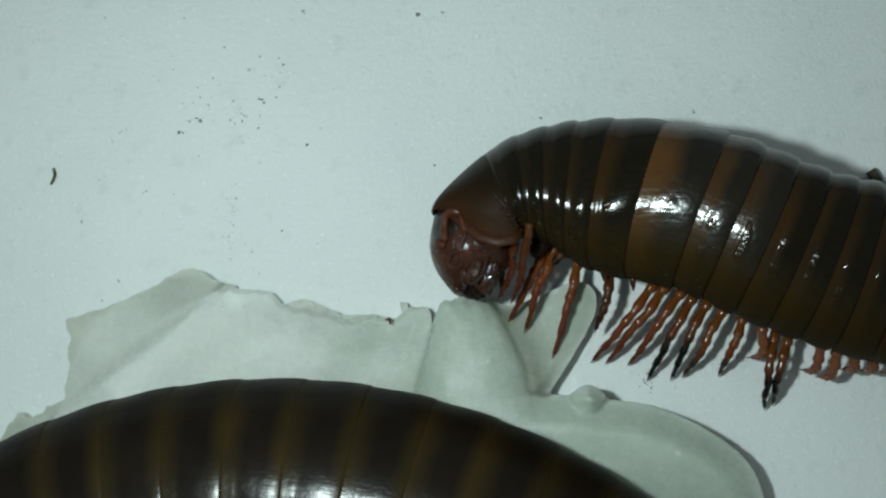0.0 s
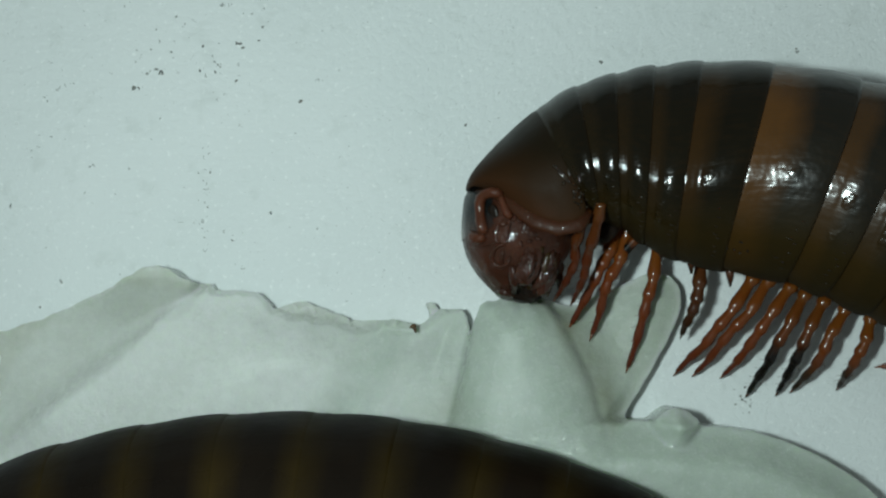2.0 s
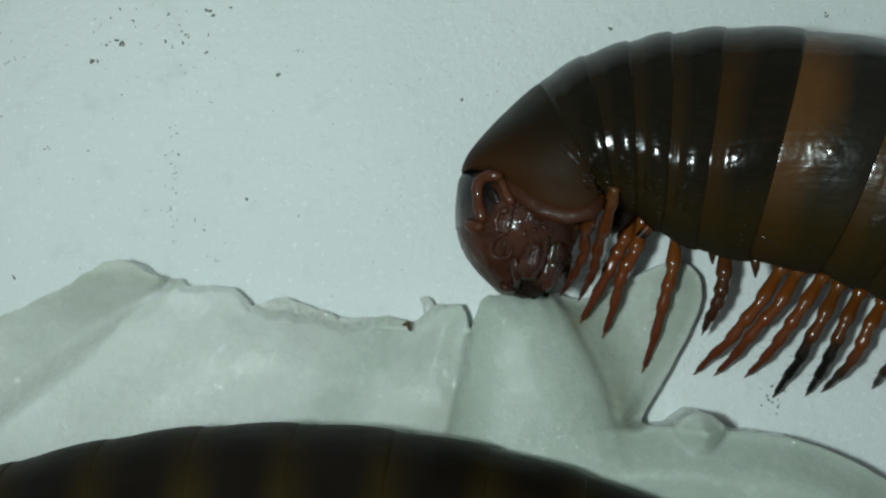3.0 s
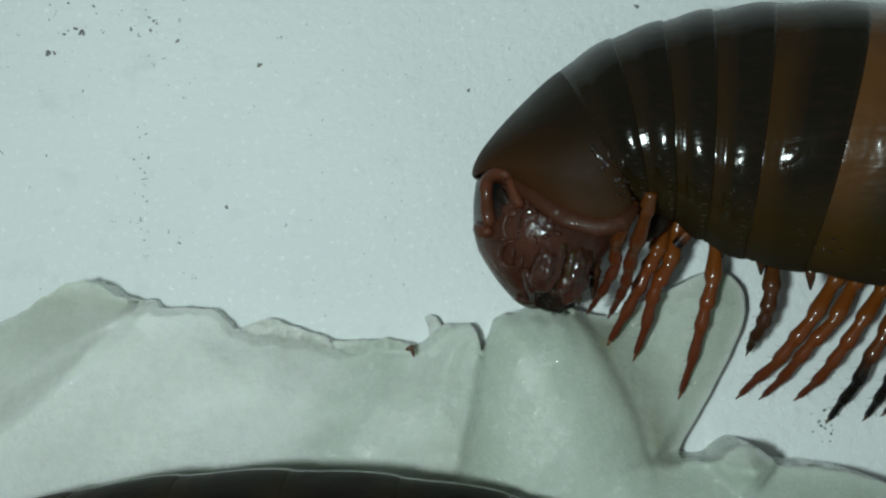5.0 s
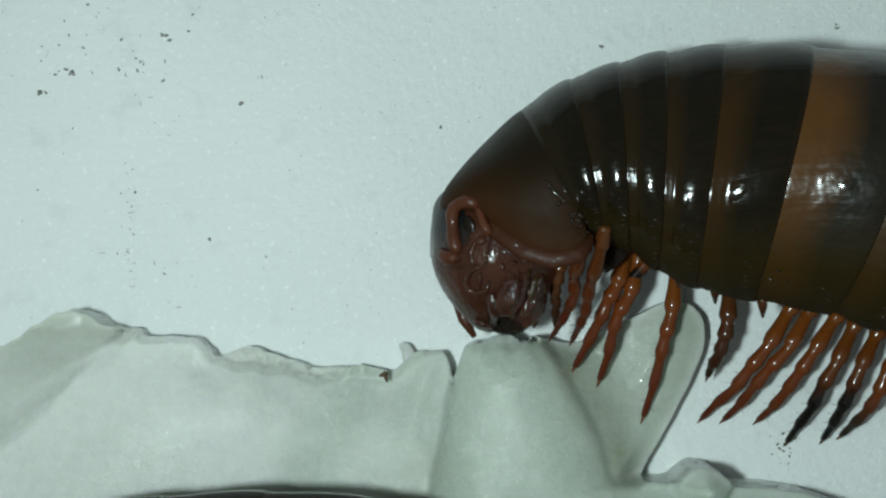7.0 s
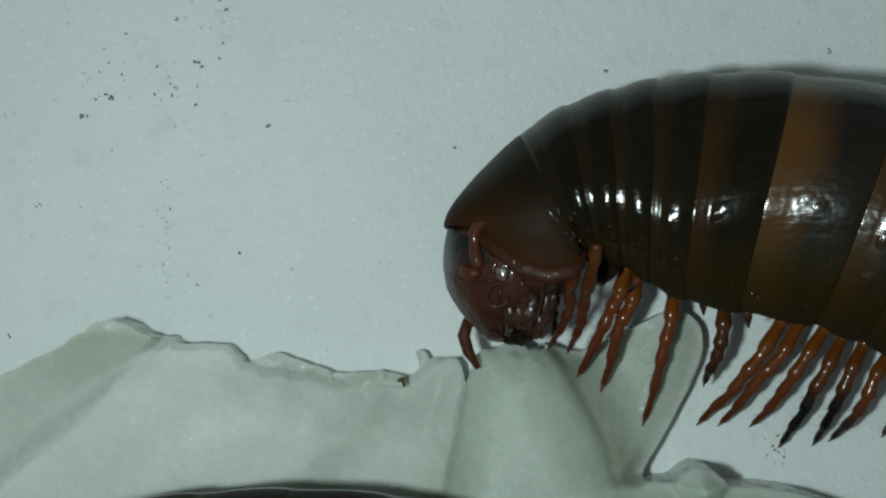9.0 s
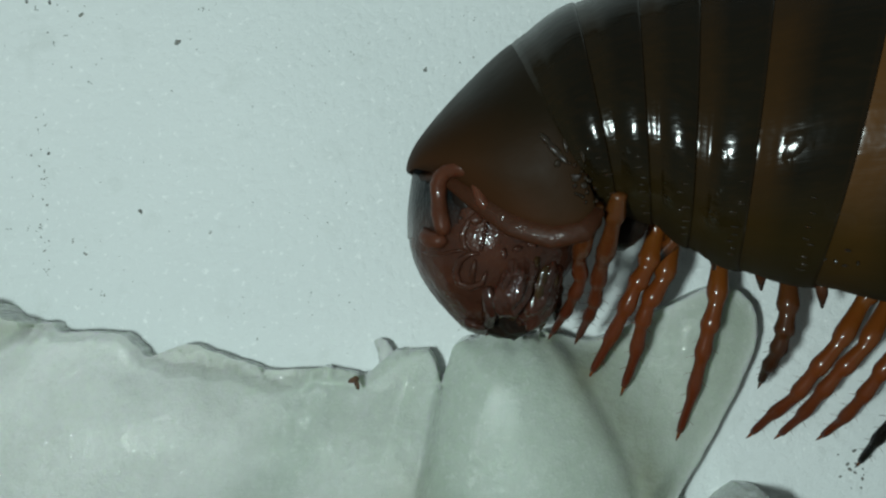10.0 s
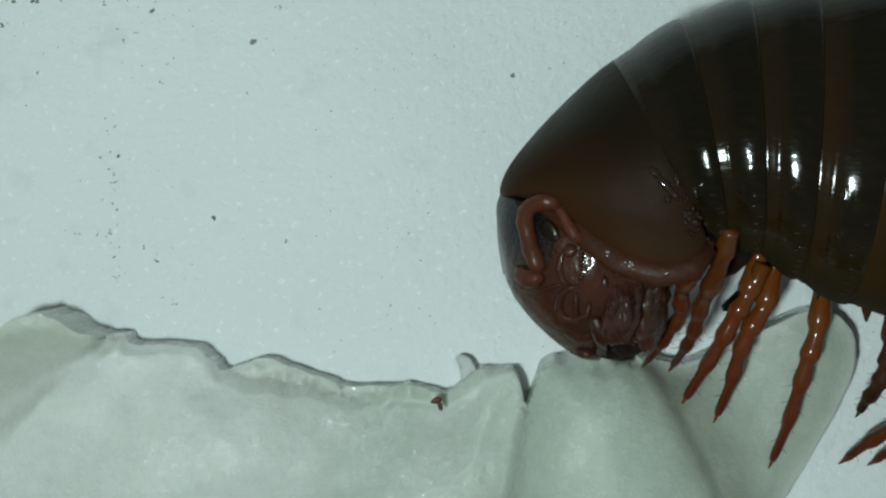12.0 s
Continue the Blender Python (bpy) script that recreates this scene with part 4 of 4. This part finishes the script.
# ---- the second millipede, lying across the fruit ----
def build_second():
    beast = new("millipede", None)
    tagged(beast, "large dark millipede curled over the fruit, thin olive bands", "millipede")
    cx, cy, rad, r, z = -13.2, -67.9, 46.0, 9.5, 9.7
    stations = []
    for k in range(37):
        a = radians(146 - 4.7 / rad * 57.3 * k)
        e = min(k, 36 - k)
        f = 1.0 if e > 4 else math.sqrt(max(0.04, 1 - ((5 - e) / 5.2) ** 2))
        stations.append((cx + rad * math.cos(a), cy + rad * math.sin(a), r * f, r * f, 0.9 + (z - 0.9) * f, math.degrees(a), 0.0))
    for i in range(36):
        body_ring(stations, i, RING_DARK, beast, 0.7 + 0.2 * (i % 3 == 0), relief=0.45, barrel=-0.001)
    return beast


# ---- crumbs on the paper ----
def build_crumbs():
    rng = random.Random(4)
    singles = [(-25.6, 11.4, 0.22), (-25.2, 11.4, 0.11), (-23.9, 12.8, 0.15), (-23.5, 12.6, 0.15), (-23.4, 12.4, 0.11), (-23.6, 14.9, 0.11), (-22.8, 14.1, 0.11), (-19.4, 13.2, 0.11), (-19.2, 13.0, 0.11), (-19.0, 12.9, 0.11), (-19.4, 12.4, 0.13), (-20.6, 12.6, 0.11), (-17.8, 14.7, 0.15), (-17.5, 14.6, 0.15), (-17.3, 14.3, 0.15), (-16.1, 14.8, 0.11), (-15.8, 15.8, 0.11), (-15.5, 18.0, 0.13), (-18.9, 17.5, 0.11), (-12.9, 10.1, 0.17)]
    singles += [(-15.2, 1.7, 0.15), (-18.1, -0.2, 0.11), (-19.8, 4.9, 0.11), (-0.7, 8.0, 0.14), (9.4, 12.6, 0.15), (23.8, 13.0, 0.16), (-21.3, 19.8, 0.13), (-13.7, 23.4, 0.16), (-31.0, -3.1, 0.16), (-32.5, -4.9, 0.12), (-34.8, 2.7, 0.12), (-2.4, 22.8, 0.24), (-0.1, 23.0, 0.16)]
    for x, y, s in singles:
        heap = Heap()
        for _ in range(3):
            heap.lump(x + rng.gauss(0, 0.4 * s), y + rng.gauss(0, 0.4 * s), s * rng.uniform(0.36, 0.62), 1.3, rng.uniform(0, 180))
        tagged(heap.link("dropping", DIRT), "tiny dark dropping on the white paper", "dropping", "droppings on the paper")
    heap = Heap()
    specks = [(-22.2, 12.6), (-20.1, 12.2), (-16.1, 18.0), (-15.8, 17.2), (-18.7, 17.6), (-18.3, 17.6), (-21.7, 16.2), (-21.9, 16.0), (-21.0, 16.3), (-23.9, 15.8), (-25.3, 14.3), (-25.0, 13.9), (-25.4, 13.4), (-27.2, 12.6), (-17.6, 13.0), (-19.3, 10.4), (-18.7, 10.8), (-11.7, 11.7), (-28.8, 5.5), (-25.9, 5.3), (-29.2, 3.5), (-18.7, 0.5), (-21.1, 1.2), (-22.1, 1.2), (-17.5, 8.3), (-11.8, 0.6), (-17.4, -2.2), (-25.4, 22.8), (-33.4, 23.1), (-13.5, 23.1)]
    specks += [(-31.9, 13.5), (-32.3, 10.9), (-32.1, 10.5), (-31.2, 11.6), (-30.8, 11.7), (-30.3, 11.9), (-31.4, 11.4), (-41.0, 3.9), (-28.6, 5.6), (-32.8, 7.1), (-33.3, 6.8), (-31.8, 7.8), (-20.0, 3.6), (-20.0, 3.4), (-20.1, 4.1), (-20.0, 2.3), (-20.3, 1.2), (-20.2, 0.1), (-20.2, -0.9), (-19.9, 6.3), (-20.6, 4.8)]
    for x, y in specks:
        for _ in range(3):
            heap.lump(x + rng.gauss(0, 0.07), y + rng.gauss(0, 0.07), rng.uniform(0.02, 0.042), rng.uniform(1, 2), rng.uniform(0, 180))
    clusters = [(-19, 13.3, 1.6, 6), (-23.5, 13.5, 1.6, 6), (-16.5, 16.5, 1.4, 5), (-24, 17, 2.0, 5), (19.2, -12.4, 0.5, 14)]
    for k in range(20):
        heap.lump(-20.1 + rng.gauss(0, 0.2), 7.0 - 0.42 * k + rng.gauss(0, 0.2), rng.choice((0.018, 0.026, 0.035)), rng.uniform(1, 2), rng.uniform(0, 180))
    for x, y, w, count in clusters:
        for _ in range(count):
            heap.lump(rng.gauss(x, w), rng.gauss(y, w), rng.choice((0.035, 0.045, 0.06, 0.08)), rng.uniform(1, 2), rng.uniform(0, 180))
    for _ in range(900):
        heap.lump(rng.uniform(-44, 42), rng.uniform(-6, 25), rng.choice((0.012, 0.016, 0.02, 0.026)), rng.uniform(1, 2.5), rng.uniform(0, 180))
    tagged(heap.link("dust", DIRT), "scattered fine dark dust on the paper", "dust", kind="stuff")
    bm = bmesh.new()
    tube(bm, [Vector(p) * MM for p in ((-37.8, 7.9, 0.2), (-37.6, 7.3, 0.24), (-37.75, 6.8, 0.24), (-38.0, 6.3, 0.2))], [0.12 * MM, 0.16 * MM, 0.15 * MM, 0.1 * MM], 7)
    tagged(link_mesh("stalk", bm, STALK), "short bent dry stalk on the paper", "stalk")
    bm = bmesh.new()
    tube(bm, [Vector(p) * MM for p in ((39.8, 7.2, 0.5), (40.3, 6.4, 0.5), (40.9, 5.4, 0.5))], [0.5 * MM, 0.5 * MM, 0.45 * MM], 8)
    tagged(link_mesh("twig", bm, STALK), "dark broken twig end behind the millipede", "twig")
    bm = bmesh.new()
    tube(bm, [Vector(p) * MM for p in ((41.75, 7.95, 0.5), (42.3, 7.8, 0.7), (43.2, 7.7, 0.8), (44.6, 7.9, 0.6), (46.0, 8.3, 0.5))], [0.1 * MM, 0.34 * MM, 0.4 * MM, 0.34 * MM, 0.2 * MM], 9)
    for x, y, dx, dy in ((41.9, 8.2, -0.5, 0.25), (41.9, 7.75, -0.55, -0.3), (42.4, 7.5, -0.4, -0.5), (42.5, 8.15, -0.4, 0.4)):
        tube(bm, [Vector((x, y, 0.7)) * MM, Vector((x + dx, y + dy, 0.5)) * MM], [0.08 * MM, 0.02 * MM], 5)
    tagged(link_mesh("insect_leg", bm, PINK), "pinkish spiny insect leg beside the twig", "insect leg")
    bm = bmesh.new()
    blob(bm, Vector((-4.6, -6.85, 2.75)) * MM, Vector((0.24, 0.15, 0.16)) * MM, (0, 0, 20), 0.5, 2)
    blob(bm, Vector((-4.45, -7.1, 2.75)) * MM, Vector((0.1, 0.24, 0.12)) * MM, (0, 0, 10), 0.5, 2)
    tagged(link_mesh("crumb", bm, CRUMB), "red-brown crumb at the edge of the fruit", "crumb")


build_paper()
build_fruit()
BEAST, BEAST_HEAD, BEAST_LEGS, FEELER, FAR_LEG = build_millipede()
build_second()
build_crumbs()


def motions():
    """The feeding animal creeps forward a little while its feet stay, and its head turns as it gnaws."""
    creep = [(0, 0.18, -0.42), (1.0, 0.22, -0.42), (1.5, 0.1, -0.42), (2.0, -0.07, -0.46), (2.5, -0.22, -0.48), (3.2, -0.28, -0.48), (4.8, -0.17, -0.36), (6.7, -0.22, -0.3), (8.3, -0.61, -0.32), (9.5, -0.7, -0.3), (10.5, -0.78, -0.16), (11.0, -0.74, -0.24), (11.5, -0.62, -0.3), (12, -0.82, -0.14)]
    walk(BEAST, [(t, pose(x * MM, y * MM, 0)) for t, x, y in creep])
    for leg in BEAST_LEGS:
        walk(leg, [(t, pose(-x * MM, -y * MM, 0)) for t, x, y in creep])
    rest = BEAST_HEAD.location.copy()
    nod = [(0, 1.52, -0.83, 0, -5), (0.5, 1.39, -0.96, 0, -3), (1.5, 1.13, -1.0, 0, 0), (2.5, 0.77, -0.83, -4, 0), (3.2, 0.62, -0.95, 0, 0), (4.8, 1.15, -0.5, -14, 0), (5.5, 1.2, -0.38, -13, -10), (6.0, 0.78, -0.3, -8, -7), (6.7, 0.61, -0.11, -4, -2), (8.3, 0.51, -0.2, 10, -3), (9.0, 0.64, -0.22, 9, -3), (9.5, 0.66, -0.28, 5, -4), (10.5, 0.55, -0.38, 0, 0), (11.0, 0.51, -0.12, -3, 3), (11.5, 0.47, 0.04, -6, 4), (12, 0.28, 0.05, -2, 8)]
    keys = [(t, x, y) for t, x, y in creep]
    rows = []
    for t, x, y, ry, rz in nod:
        cx, cy = spline(keys, t)
        rows.append((t, pose(rest.x + (x - cx - 0.88) * MM, rest.y + (y - cy + 0.35) * MM, rest.z, 0, ry, rz)))
    walk(BEAST_HEAD, rows)
    feel = [(0, 1.6, 0.9), (4.6, 1.6, 0.9), (5.3, 0.3, 0.75), (6.7, 0.25, 0.6), (8.3, 0.35, -0.85), (9.2, 0.35, -0.95), (9.6, 0.6, 0.3), (10.0, 1.5, 0.6), (12, 1.6, 0.9)]
    walk(FAR_LEG, [(t, pose(x * MM, y * MM, 0)) for t, x, y in ((0, 1.9, 1.6), (10.6, 1.9, 1.4), (11.2, 1.0, 0.5), (12, 1.0, 0.6))])
    walk(FEELER, [(t, pose(x * MM, y * MM, 0)) for t, x, y in feel])


motions()
